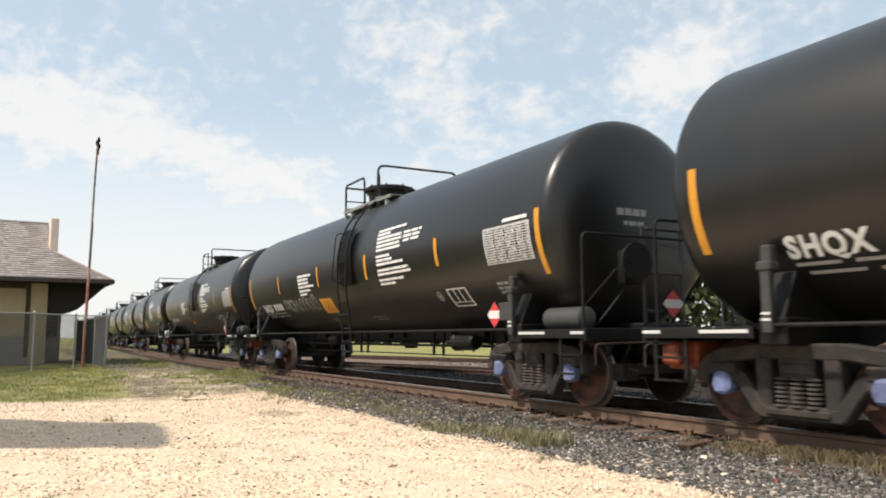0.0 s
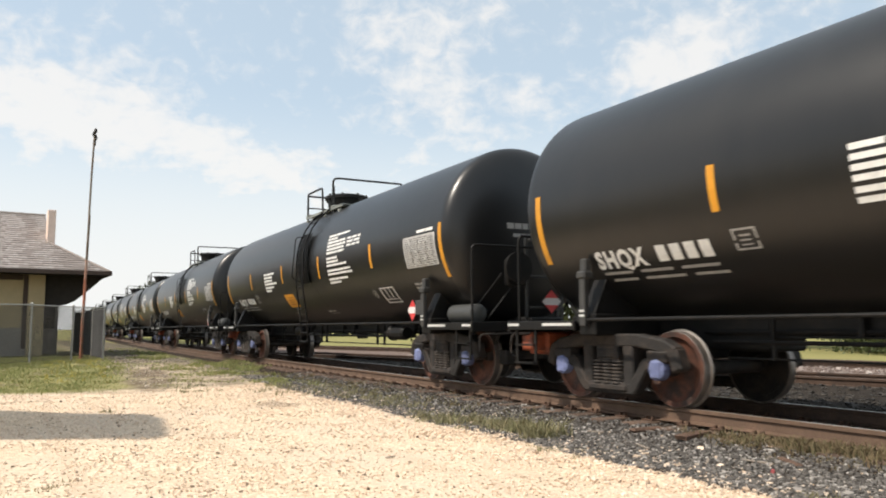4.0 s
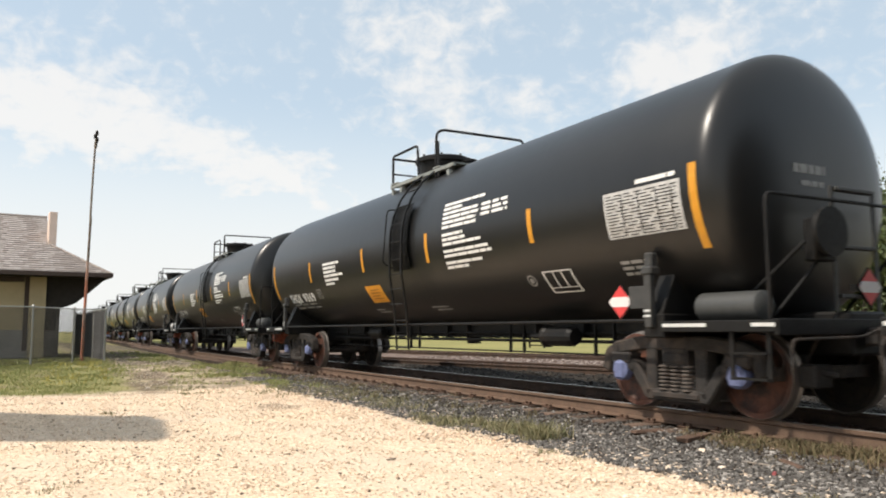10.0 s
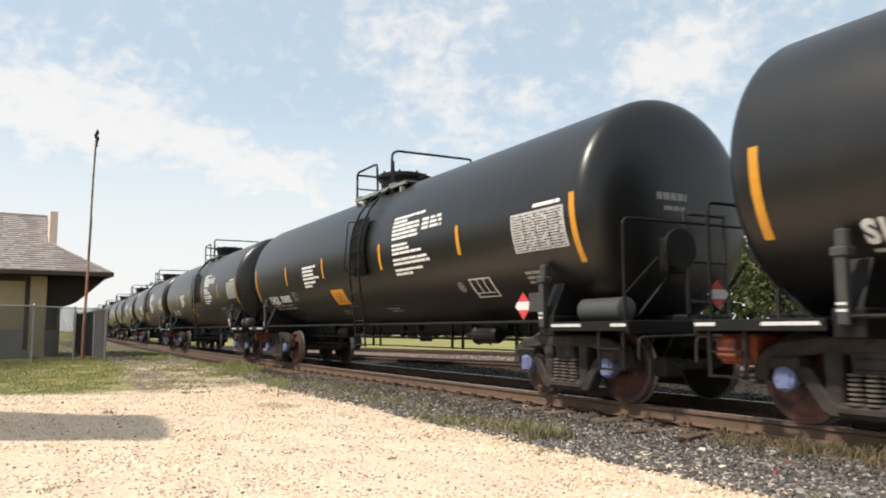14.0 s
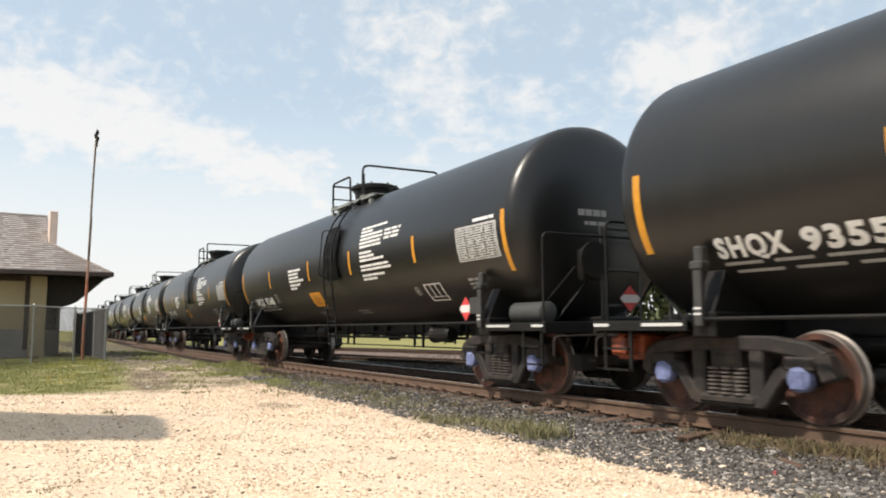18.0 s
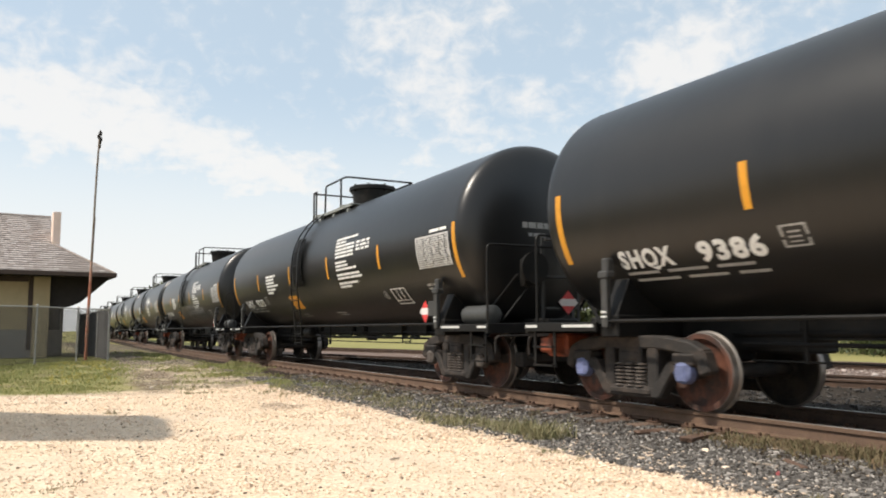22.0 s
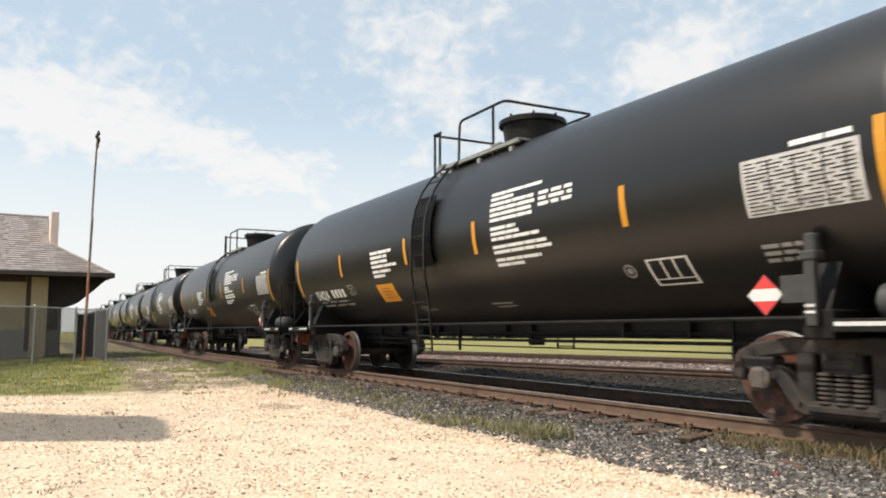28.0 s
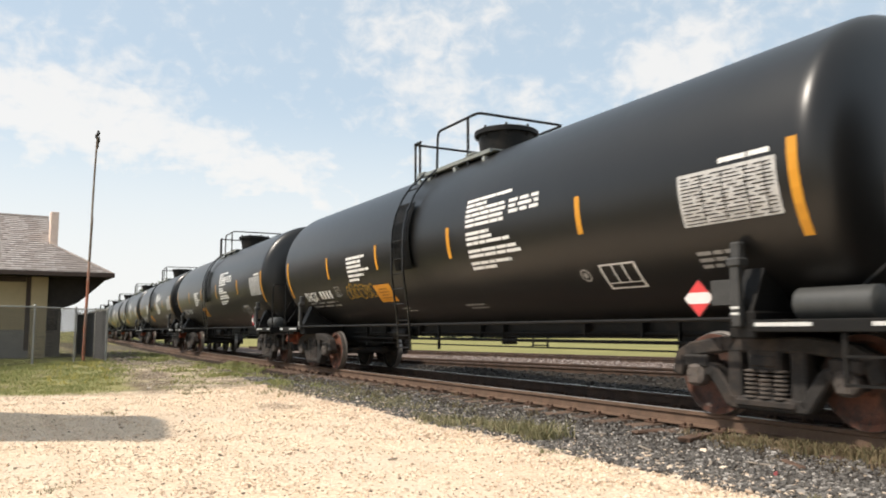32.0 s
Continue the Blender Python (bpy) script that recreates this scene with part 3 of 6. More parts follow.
def patch(bm, y0, y1, d0, d1, lift=0.004, n=None, mi=0):
    """A thin sheet that hugs the shell."""
    n = n or max(1, int(abs(d1 - d0) / 6) + 1)
    lo, hi = [], []
    for i in range(n + 1):
        d = d0 + (d1 - d0) * i / n
        lo.append(bm.verts.new(on_tank(y0, d, RT + lift)))
        hi.append(bm.verts.new(on_tank(y1, d, RT + lift)))
    for i in range(n):
        f_ = bm.faces.new((lo[i], hi[i], hi[i + 1], lo[i + 1]))
        f_.material_index = mi
        f_.normal_update()
        if f_.normal.x > 0:
            f_.normal_flip()


def dashes(bm, y, d, length, rows, pitch, height, words=(0.10, 0.34), gap=0.05):
    """Lines of unreadable stencilling as broken bars; y falls along a line, d falls from line to line."""
    for row in range(rows if isinstance(rows, int) else len(rows)):
        ln = length if isinstance(rows, int) else rows[row]
        if ln <= 0:
            continue
        a, end = y, y - ln
        while a > end + 0.03:
            w = min(rnd.uniform(*words), a - end)
            patch(bm, a, a - w, d - row * pitch, d - row * pitch - height, n=1)
            a -= w + gap


def lettering(text, height, y, deg, length):
    """Letters laid on the shell; they read from +Y to -Y."""
    cu = bpy.data.curves.new("letters", "FONT")
    cu.body, cu.size, cu.align_x, cu.resolution_u = text, height / 0.70, "LEFT", 3
    cu.offset = 0.015
    cu.space_character = 1.16
    tmp = bpy.data.objects.new("letters", cu)
    me = bpy.data.meshes.new_from_object(tmp)
    bpy.data.objects.remove(tmp)
    bpy.data.curves.remove(cu)
    wide = max(v.co.x for v in me.vertices)
    for v in me.vertices:
        u, w = v.co.x * length / wide, v.co.y
        v.co = on_tank(y - u, deg + math.degrees(w / RT), RT + 0.008)
    return me


def make_wheelset():
    bm = bmesh.new()
    for side in (-1, 1):
        prof = [(-0.065, 0.0), (-0.065, 0.10), (-0.03, 0.13), (-0.005, 0.30), (-0.045, 0.375), (-0.07, 0.39), (-0.07, 0.452)]
        tread = [(-0.07, 0.452), (-0.068, 0.457), (0.03, 0.460), (0.04, 0.484), (0.062, 0.484), (0.068, 0.46)]
        # backs and axle take the dark gear colour to stand for shade underneath
        back = [(0.068, 0.46), (0.066, 0.385), (0.045, 0.37), (0.03, 0.14), (0.075, 0.12), (0.075, 0.0)]
        for k, pr in enumerate((prof, tread, back)):
            lathe(bm, [(side * (0.7525 - s), r) for s, r in pr], "x", 32, mi=k)
    cyl(bm, (-0.95, 0, 0), (0.95, 0, 0), 0.085, 12, mi=2)
    return bm


def side_frame(bm, x):
    """The cast side frame of a bogie: an arched top member, a deep V-shaped bottom member with the spring seat, columns and pedestals."""
    w0, w1 = -0.09, 0.09
    top = [(-1.18, 0.48), (-1.12, 0.66), (-0.95, 0.74), (-0.52, 0.80), (0.52, 0.80), (0.95, 0.74), (1.12, 0.66), (1.18, 0.48)]
    low = [(-0.98, 0.60), (-0.66, 0.50), (-0.44, 0.20), (0.44, 0.20), (0.66, 0.50), (0.98, 0.60)]

    def bar(pts, t):
        for (ya, za), (yb, zb) in zip(pts, pts[1:]):
            d = Vector((0, yb - ya, zb - za))
            n, e = Vector((0, -d.z, d.y)).normalized() * t / 2, d.normalized() * t * 0.2
            ps = [Vector((0, ya, za)) - n - e, Vector((0, yb, zb)) - n + e, Vector((0, yb, zb)) + n + e, Vector((0, ya, za)) + n - e]
            v0 = [bm.verts.new(p_ + Vector((x + w0, 0, 0))) for p_ in ps]
            v1 = [bm.verts.new(p_ + Vector((x + w1, 0, 0))) for p_ in ps]
            fs = [bm.faces.new(v0[::-1]), bm.faces.new(v1)]
            fs += [bm.faces.new((v0[i], v0[(i + 1) % 4], v1[(i + 1) % 4], v1[i])) for i in range(4)]
            bmesh.ops.bevel(bm, geom=list({e_ for f_ in fs for e_ in f_.edges}), offset=0.022, segments=1, affect="EDGES", profile=0.5)
    bar(top, 0.165), bar(low, 0.15)
    for y in (-0.38, 0.38):
        box(bm, x - 0.083, x + 0.083, y - 0.09, y + 0.09, 0.22, 0.78, 0.02)
    for y in (-AXLE, AXLE):
        box(bm, x - 0.11, x + 0.11, y - 0.17, y + 0.17, 0.54, 0.68, 0.02)
    box(bm, x - 0.115, x + 0.115, -0.36, 0.36, 0.16, 0.245, 0.02)
    box(bm, x - 0.12, x + 0.12, -0.17, 0.17, 0.56, 0.70, 0.03)
    bmesh.ops.recalc_face_normals(bm, faces=bm.faces)


def make_bogie(car, y, wheel_me, caps):
    bog = new("bogie")
    bog.parent = car
    bog.location = (0, y, 0)
    for x in (-1.02, 1.02):
        if ("frame", x) not in SHARED:
            bm = bmesh.new()
            side_frame(bm, x)
            ob = part("side_frame", bm, M["gear"], bog, "grimy cast steel side frame")
            SHARED["frame", x] = ob.data
            bm = bmesh.new()
            for k in (-0.175, 0.0, 0.175):
                for i in range(7):
                    z = 0.25 + i * 0.044
                    lathe(bm, [(z, 0.05), (z + 0.010, 0.080), (z + 0.024, 0.080), (z + 0.034, 0.05)], "z", 10, (x - (0.05 if x < 0 else -0.05), k, 0))
            ob = part("spring_nest", bm, M["capgrey"], bog)
            ob["kind"] = "stuff"
            SHARED["spring", x] = ob.data
        else:
            part("side_frame", None, None, bog, "grimy cast steel side frame", shared=SHARED["frame", x])
            part("spring_nest", None, None, bog, shared=SHARED["spring", x])["kind"] = "stuff"
    if "bolster" not in SHARED:
        bm = bmesh.new()
        box(bm, -1.12, 1.12, -0.2, 0.2, 0.52, 0.76, 0.03)
        box(bm, -0.35, 0.35, -0.26, 0.26, 0.74, 0.86, 0.02)
        SHARED["bolster"] = part("bolster", bm, M["gear"], bog).data
        bm = bmesh.new()
        for yy in (-0.45, 0.45):
            box(bm, -0.80, 0.80, yy - 0.04, yy + 0.04, 0.40, 0.52, 0.01)
            for xx in (-0.75, 0.75):
                box(bm, xx - 0.05, xx + 0.05, yy - 0.04 if yy < 0 else yy - 0.06, yy + 0.06 if yy < 0 else yy + 0.04, 0.30, 0.62, 0.01)
        SHARED["brake"] = part("brake_beam", bm, M["gear"], bog).data
        bm = bmesh.new()
        lathe(bm, [(-1.15, 0.0), (-1.15, 0.09), (-1.13, 0.125), (-1.03, 0.13)], "x", 16)
        box(bm, -1.168, -1.12, -0.09, 0.09, -0.11, 0.11, 0.025)
        for i in range(3):
            a = i * 2.094
            cyl(bm, (-1.175, 0.05 * math.cos(a), 0.05 * math.sin(a)), (-1.155, 0.05 * math.cos(a), 0.05 * math.sin(a)), 0.018, 6)
        me = bpy.data.meshes.new("bearing_cap")
        bm.to_mesh(me)
        bm.free()
        SHARED["cap_blue"], SHARED["cap_grey"] = me, me.copy()
        me.materials.append(M["blue"])
        SHARED["cap_grey"].materials.append(M["capgrey"])
    else:
        part("bolster", None, None, bog, shared=SHARED["bolster"])
        part("brake_beam", None, None, bog, shared=SHARED["brake"])
    for yy in (-AXLE, AXLE):
        w = part("wheelset", None, None, bog, "rust-brown steel wheels with bright rims on one axle", shared=wheel_me)
        w.location = (0, yy, 0.457)
        c = part("bearing_cap", None, None, bog, "", shared=SHARED["cap_blue" if caps else "cap_grey"])
        c.location = (0, yy, 0.457)
        c = part("bearing_cap", None, None, bog, "", shared=SHARED["cap_grey"])
        c.matrix_basis = pose(0, yy, 0.457, 0, 0, 180)
    return bog


SHARED = {}


HEAD_Y, HEAD_D, HEAD_N, HEAD_O = 7.73, 0.44, 2.8, 0.07            # where the barrel ends, and how far the dished head stands out, its fullness, and how far the tank sits back on its sills


def tank_profile():
    """The shell's outline: a straight barrel between two full dished heads."""
    pts = []
    for i in range(21):
        a = math.pi / 2 * i / 20
        pts.append((HEAD_Y + HEAD_D * abs(math.cos(a)) ** (2 / HEAD_N) if i < 20 else HEAD_Y, RT * math.sin(a) ** (2 / HEAD_N)))
    return [(HEAD_O - y, r) for y, r in pts] + [(y, RT) for y in (-5, -2.5, 0, 2.5, 5)] + [(HEAD_O + y, r) for y, r in pts[::-1]]


def head_y(x, z):
    """The leading head's surface at a height and a distance off the middle."""
    r = min(1.0, math.hypot(x, z - ZC) / RT)
    return HEAD_O - (HEAD_Y + HEAD_D * (1 - r ** HEAD_N) ** (1 / HEAD_N)) - 0.006


def railing_a():
    """Two hoops with a gap between them for the ladder."""
    xn, xf, z0, z1 = -0.92, 0.92, 3.86, 4.66
    r, bars = 0.026, []
    for sx in (xn, xf):
        bars.append((bend([(sx, 1.17, z0), (sx, 1.17, z1), (sx, 0.02, z1), (sx, -0.04, z0 + 0.1)], 0.10), r))
        bars.append(([(sx, -0.88, z0), (sx, -0.84, z1 - 0.1)], r))
    bars.append(([(xn, 1.17, z1 - 0.05), (xf, 1.17, z1 - 0.05)], r))
    bars.append((bend([(xn, -0.76, z0), (xn, -0.78, z1 + 0.07), (xn, -1.02, z1 + 0.08), (xf, -1.04, z1 + 0.08), (xf, -1.04, z0)], 0.10), r))
    bars.append(([(xn, 1.17, 4.28), (xf, 1.17, 4.28)], 0.018))
    return bars


def railing_b():
    """A low hoop across the end and a higher rail along the walkway and across it."""
    xn, xf, z0, z1 = -0.92, 0.92, 3.86, 4.75
    r, bars = 0.024, []
    for sx in (xn, xf):
        for y in (1.36, 1.16):
            bars.append(([(sx, y, z0), (sx, y, 4.71)], r))
        bars.append(([(sx, 1.38, 4.71), (sx, 1.12, 4.71)], r))
        bars.append(([(sx, -0.72, z0), (sx, -0.72, z1)], r))
    bars.append(([(xn, 1.36, 4.70), (xf, 1.36, 4.70)], r))
    near = bend([(xn, 0.46, z0), (xn, 0.40, z1), (xn, -1.07, z1), (xf, -1.10, z1), (xf, 0.40, z1), (xf, 0.46, z0)], 0.12)
    bars.append((near, r))
    return bars


def make_car(variant, text_y):
    """A black stub-sill tank car with all its parts; the running number is added to each copy."""
    car = empty("tank_car", "black tank car with amber strips and white stencilling, rolling", "tank car", "tank cars of the passing train")
    bm = bmesh.new()
    lathe(bm, tank_profile(), "y", 72, (0, 0, ZC))
    part("tank", bm, M["tank"], car, "satin black welded steel tank with rounded ends", smooth=35)
    for y in (-1.02 if variant == "a" else 0.12,):
        bm = bmesh.new()
        lathe(bm, [(y - 0.016, RT - 0.002), (y - 0.008, RT + 0.0012), (y + 0.008, RT + 0.0012), (y + 0.016, RT - 0.002)], "y", 72, (0, 0, ZC))
        part("weld_seam", bm, M["tank"], car, smooth=60)
    # strips and panels
    b_ = variant == "b"
    p_ = text_y > 3.5
    pan_y = 2.40 if b_ else 1.60 if p_ else 1.72
    for y, d0, d1, w in ((7.68, 5, -30, 0.055), (-7.66, 5, -30, 0.055), (4.70, 1, -17, 0.05), (1.90 if b_ else 1.38 if p_ else 1.45, 2, -16, 0.05), (-1.10 if b_ else -1.52, 2, -17, 0.05), (-4.52 if b_ else -4.66, 2, -16, 0.05)):
        bm = bmesh.new()
        patch(bm, y - w, y + w, d0, d1)
        part("reflective_strip", bm, M["yellow"], car, "amber reflective strip")
    bm = bmesh.new()
    patch(bm, pan_y, pan_y - 0.79, -27.5, -43)
    pan = part("notice_panel", bm, M["panelyellow"], car, "rectangular yellow notice panel")
    bm = bmesh.new()
    for i, (a, b) in enumerate(((1.60, 1.21), (1.63, 1.18), (1.60, 1.24), (1.64, 1.16))):
        patch(bm, a + pan_y - 1.80, b + pan_y - 1.80, -31 - i * 2.6, -31.7 - i * 2.6, 0.006, 1)
    part("print", bm, M["panelprint"], pan)
    # stencilled blocks
    bm = bmesh.new()
    dashes(bm, 6.72, -37.6, 0, [1.9], 1, 1.5, (0.4, 0.6), 0.14)
    dashes(bm, 6.62, -41.5, 0, [1.9], 1, 1.5, (0.4, 0.7), 0.14)
    part("stencil", bm, M["faded"], car, "faded white weight stencilling")
    bm = bmesh.new()
    for i, ln in enumerate((1.02, 0.80, 0.80, 1.17, 0.86, 0.55)):
        dashes(bm, text_y, -2.6 - 3.4 * i - (0.4 if i > 3 else 0), 0, [ln], 1, 2.1, (0.3, 0.6), 0.025)
    part("stencil", bm, M["white"], car, "white lines of stencilling")
    bm = bmesh.new()
    lines = ((0, 1.28), (1, 0.6), (2, 1.12), (3, 1.15), (4, 1.08), (5, 1.1), (6.6, 0.68), (7.6, 0.75), (8.6, 1.22), (10.1, 1.40), (11.1, 1.48), (12.6, 1.15), (13.6, 0.70))
    for i, ln in lines:
        dashes(bm, -1.70 if b_ else -2.13, (15.6 if b_ else 18.6) - 2.95 * i, 0, [ln], 1, 1.8, (0.16, 0.45), 0.02)
        if i in (2, 3, 4):
            dashes(bm, (-1.70 if b_ else -2.13) - 1.24, (15.6 if b_ else 18.6) - 2.95 * i, 0, [0.74], 1, 1.8, (0.16, 0.34), 0.06)
    part("stencil", bm, M["white"], car, "block of white lines of stencilling")
    bm = bmesh.new()
    for a, b in ((1.80, 1.42), (1.75, 1.23)):
        patch(bm, a, b, -50 if b > 1.3 else -53, -51.4 if b > 1.3 else -54.4, n=1)
    patch(bm, -0.72, -1.33, -50.5, -51.8, n=1), patch(bm, -0.82, -1.38, -53.6, -54.8, n=1)
    part("stencil", bm, M["faded"], car, "faded white stencilling low on the tank")
    bm = bmesh.new()
    for yc, a0, a1 in ((4.46, -24.5, -33.5),):
        for (ya, yb, da, db) in ((4.60, 4.30, a0, a0 - 0.8), (4.60, 4.30, a1 + 0.8, a1), (4.60, 4.57, a0, a1), (4.33, 4.30, a0, a1), (4.52, 4.38, -27, -27.8), (4.52, 4.38, -29, -29.7), (4.52, 4.38, -31, -31.6)):
            patch(bm, ya, yb, da, db, n=1)
    part("stencil_box", bm, M["faded"], car, "small white outlined box of stencilling")
    bm = bmesh.new()
    for (ya, yb, da, db) in ((-4.62, -5.28, -32, -32.9), (-4.62, -5.28, -45.4, -46.3), (-4.62, -4.66, -32, -46), (-5.24, -5.28, -32, -46), (-4.66, -5.24, -42.4, -43.0),
                             (-4.84, -4.87, -32.9, -42.4), (-5.03, -5.06, -32.9, -42.4)):
        patch(bm, ya, yb, da, db)
    part("stencil_box", bm, M["white"], car, "white outlined box of stencilling")
    bm = bmesh.new()
    for r0, r1 in ((0.10, 0.075), (0.045, 0.0)):
        n = 18
        for i in range(n):
            a, b = 2 * math.pi * i / n, 2 * math.pi * (i + 1) / n
            q = [on_tank(-4.30 + r_ * math.cos(t_), -37 + math.degrees(r_ * math.sin(t_) / RT), RT + 0.004) for r_, t_ in ((r0, a), (r0, b), (r1, b), (r1, a))]
            vs = [bm.verts.new(p_) for p_ in q]
            if r1 == 0:
                vs = vs[:3]
            bm.faces.new(vs)
    bmesh.ops.recalc_face_normals(bm, faces=bm.faces)
    part("stencil_disc", bm, M["faded"], car, "round white stencilled mark")
    bm = bmesh.new()
    patch(bm, -6.24, -7.48, 0.0, -20.8, 0.003)
    data = part("data_board", bm, M["board"], car, "grey-white gridded data board")
    bm = bmesh.new()
    for i in range(14):
        d = -1.4 - i * 1.40
        a = -6.28
        while a > -7.42:
            w = rnd.uniform(0.10, 0.30)
            patch(bm, a, max(a - w, -7.44), d, d - 0.42, 0.006, 1)
            a -= w + rnd.uniform(0.03, 0.07)
    for a in (-6.55, -6.83, -7.12, -7.34):
        patch(bm, a, a - 0.014, -1.5, -19.8, 0.007)
    part("grid_print", bm, M["tank"], data)
    bm = bmesh.new()
    dashes(bm, -6.80, 3.4, 0, [0.62], 1, 1.9, (0.2, 0.5), 0.02)
    part("stencil", bm, M["white"], car, "white line of stencilling over the data board")
    bm = bmesh.new()
    dashes(bm, -6.26, -31.5, 0, [0.46, 0.38, 0.36], 3.0, 1.7, (0.1, 0.2), 0.03)
    part("stencil", bm, M["faded"], car, "short faded stencilling beside the bolster post")
    # end lettering on the leading head
    bm = bmesh.new()
    for z, x0, x1, h_ in ((2.66, -0.48, 0.06, 0.10), (2.52, -0.36, 0.02, 0.06)):
        xx = x0
        while xx < x1 - 0.03:
            w = rnd.uniform(0.07, 0.16)
            e = min(x1, xx + w)
            vs = [bm.verts.new((px, head_y(px, pz), pz)) for px, pz in ((xx, z), (e, z), (e, z + h_), (xx, z + h_))]
            bm.faces.new(vs)
            xx = e + 0.02
    part("end_stencil", bm, M["faded"], car, "white stencilling on the tank head")
    # placards
    for y, x, rz in ((-6.34, -1.40, 0), (6.35, 1.40, 180)):
        h = part("placard_holder", placard_holder(), M["black"], car)
        h.matrix_basis = pose(x, y, 1.29, 0, 0, rz)
        part("placard", placard(), [M["red"], M["plwhite"]], h, "red and white diamond placard")
    h = part("placard_holder", placard_holder(), M["black"], car)
    h.matrix_basis = pose(0.15, -8.47, 1.40, 0, 0, 90)
    part("placard", placard(), [M["red"], M["plwhite"]], h, "red and white diamond placard")
    # walkway, railing, manway
    bm = bmesh.new()
    for sx in (-1, 1):
        box(bm, sx * 0.92 - 0.03, sx * 0.92 + 0.03, -1.48, 1.24, 3.96, 4.03, 0.008)
        box(bm, min(sx * 0.62, sx * 0.95), max(sx * 0.62, sx * 0.95), -1.48, 1.24, 4.005, 4.03, 0.004)
        for y in (-1.3, -0.3, 0.7, 1.1):
            box(bm, sx * 0.92 - 0.05, sx * 0.92 + 0.05, y - 0.04, y + 0.04, 3.76, 3.92, 0.005)
    for y in (0.94, -0.95):
        box(bm, -0.95, 0.95, y, y + 0.28, 4.045, 4.07, 0.004)
    part("walkway", bm, M["pale"], car, "pale galvanised walkway round the manway")
    for pts, r in (railing_a if variant == "a" else railing_b)():
        bm = bmesh.new()
        tube(bm, pts, r)
        part("safety_rail", bm, M["black"], car, "black tubular safety rail", smooth=40)
    bm = bmesh.new()
    yc, zt = (0.60, 4.61) if variant == "a" else (-0.58, 4.66)
    lathe(bm, [(3.95, 0.46), (zt - 0.13, 0.53), (zt - 0.13, 0.60), (zt - 0.05, 0.60), (zt - 0.02, 0.54), (zt, 0.0)], "z", 28, (0, yc, 0))
    for i in range(8):
        a = i * math.pi / 4 + 0.2
        cyl(bm, (0.54 * math.cos(a), yc + 0.54 * math.sin(a), zt - 0.19), (0.54 * math.cos(a), yc + 0.54 * math.sin(a), zt + 0.01), 0.025, 6)
    part("manway", bm, M["black"], car, "black domed manway housing with a bolted lid", smooth=40)
    bm = bmesh.new()
    vy = -0.35 if variant == "a" else 0.5
    cyl(bm, (0.1, vy, 4.0), (0.1, vy, 4.36), 0.10, 12)
    cyl(bm, (0.1, vy, 4.36), (0.1, vy, 4.40), 0.13, 12)
    part("valve", bm, M["black"], car, smooth=40)
    # ladders
    ly = -0.56 if variant == "a" else 0.58
    for sx in (-1, 1):
        for y in (ly + 0.25, ly - 0.25):
            bm = bmesh.new()
            pts = [on_tank(y, d, RT + 0.13) for d in (54, 42, 30, 18, 8, 0)]
            pts += [Vector((-RT - 0.13, y, 2.0)), Vector((-RT - 0.02, y, 1.30)), Vector((-RT + 0.03, y, 0.60))]
            rings = []
            for p_ in pts:
                o = Vector((p_.x, 0, p_.z - ZC)).normalized() * 0.016
                rings.append([bm.verts.new(((p_.x + a_ * o.x) * -sx, y + b_, p_.z + a_ * o.z)) for a_, b_ in ((-1, -0.021), (1, -0.021), (1, 0.021), (-1, 0.021))])
            for r0, r1 in zip(rings, rings[1:]):
                for i in range(4):
                    bm.faces.new((r0[i], r0[(i + 1) % 4], r1[(i + 1) % 4], r1[i]))
            bm.faces.new(rings[0]), bm.faces.new(rings[-1])
            bmesh.ops.recalc_face_normals(bm, faces=bm.faces)
            part("ladder_rail", bm, M["tank"] if b_ else M["black"], car)
        rungs = [on_tank(0, d, RT + 0.13) for d in (48, 36, 24, 12, 0)] + [Vector((-RT - 0.11, 0, z)) for z in (2.28, 2.0, 1.72, 1.44)] + [Vector((-RT + 0.0, 0, z)) for z in (1.14, 0.86, 0.64)]
        for p_ in rungs:
            if "rung" not in SHARED:
                bm = bmesh.new()
                cyl(bm, (0, -0.25, 0), (0, 0.25, 0), 0.013, 6)
                ob = part("rung", bm, M["black"], car)
                SHARED["rung"] = ob.data
            else:
                ob = part("rung", None, None, car, shared=SHARED["rung"])
            ob.location = (p_.x if sx < 0 else -p_.x, ly, p_.z)
        # sheet guard behind the ladder, standing off the shell
        bm = bmesh.new()
        vs = []
        for d in (26, 17, 8, -1, -10, -19):
            for y in (ly + 0.36, ly - 0.34):
                p_ = on_tank(y, d, RT + 0.07)
                vs.append(bm.verts.new((p_.x * -sx, p_.y, p_.z)))
        for i in range(5):
            bm.faces.new((vs[2 * i], vs[2 * i + 1], vs[2 * i + 3], vs[2 * i + 2]))
        bmesh.ops.solidify(bm, geom=bm.faces[:], thickness=0.012)
        part("ladder_guard", bm, M["black"], car)
        if b_:
            continue
        bm = bmesh.new()
        tube(bm, bend([on_tank(ly + 0.42, 26, RT) * 1.0, on_tank(ly + 0.42, 22, RT + 0.24), on_tank(ly + 0.42, -12, RT + 0.24), on_tank(ly + 0.42, -18, RT)], 0.1), 0.014, 6)
        if sx > 0:
            bmesh.ops.scale(bm, vec=(-1, 1, 1), verts=bm.verts)
            bmesh.ops.reverse_faces(bm, faces=bm.faces)
        part("ladder_hoop", bm, M["black"], car, smooth=40)
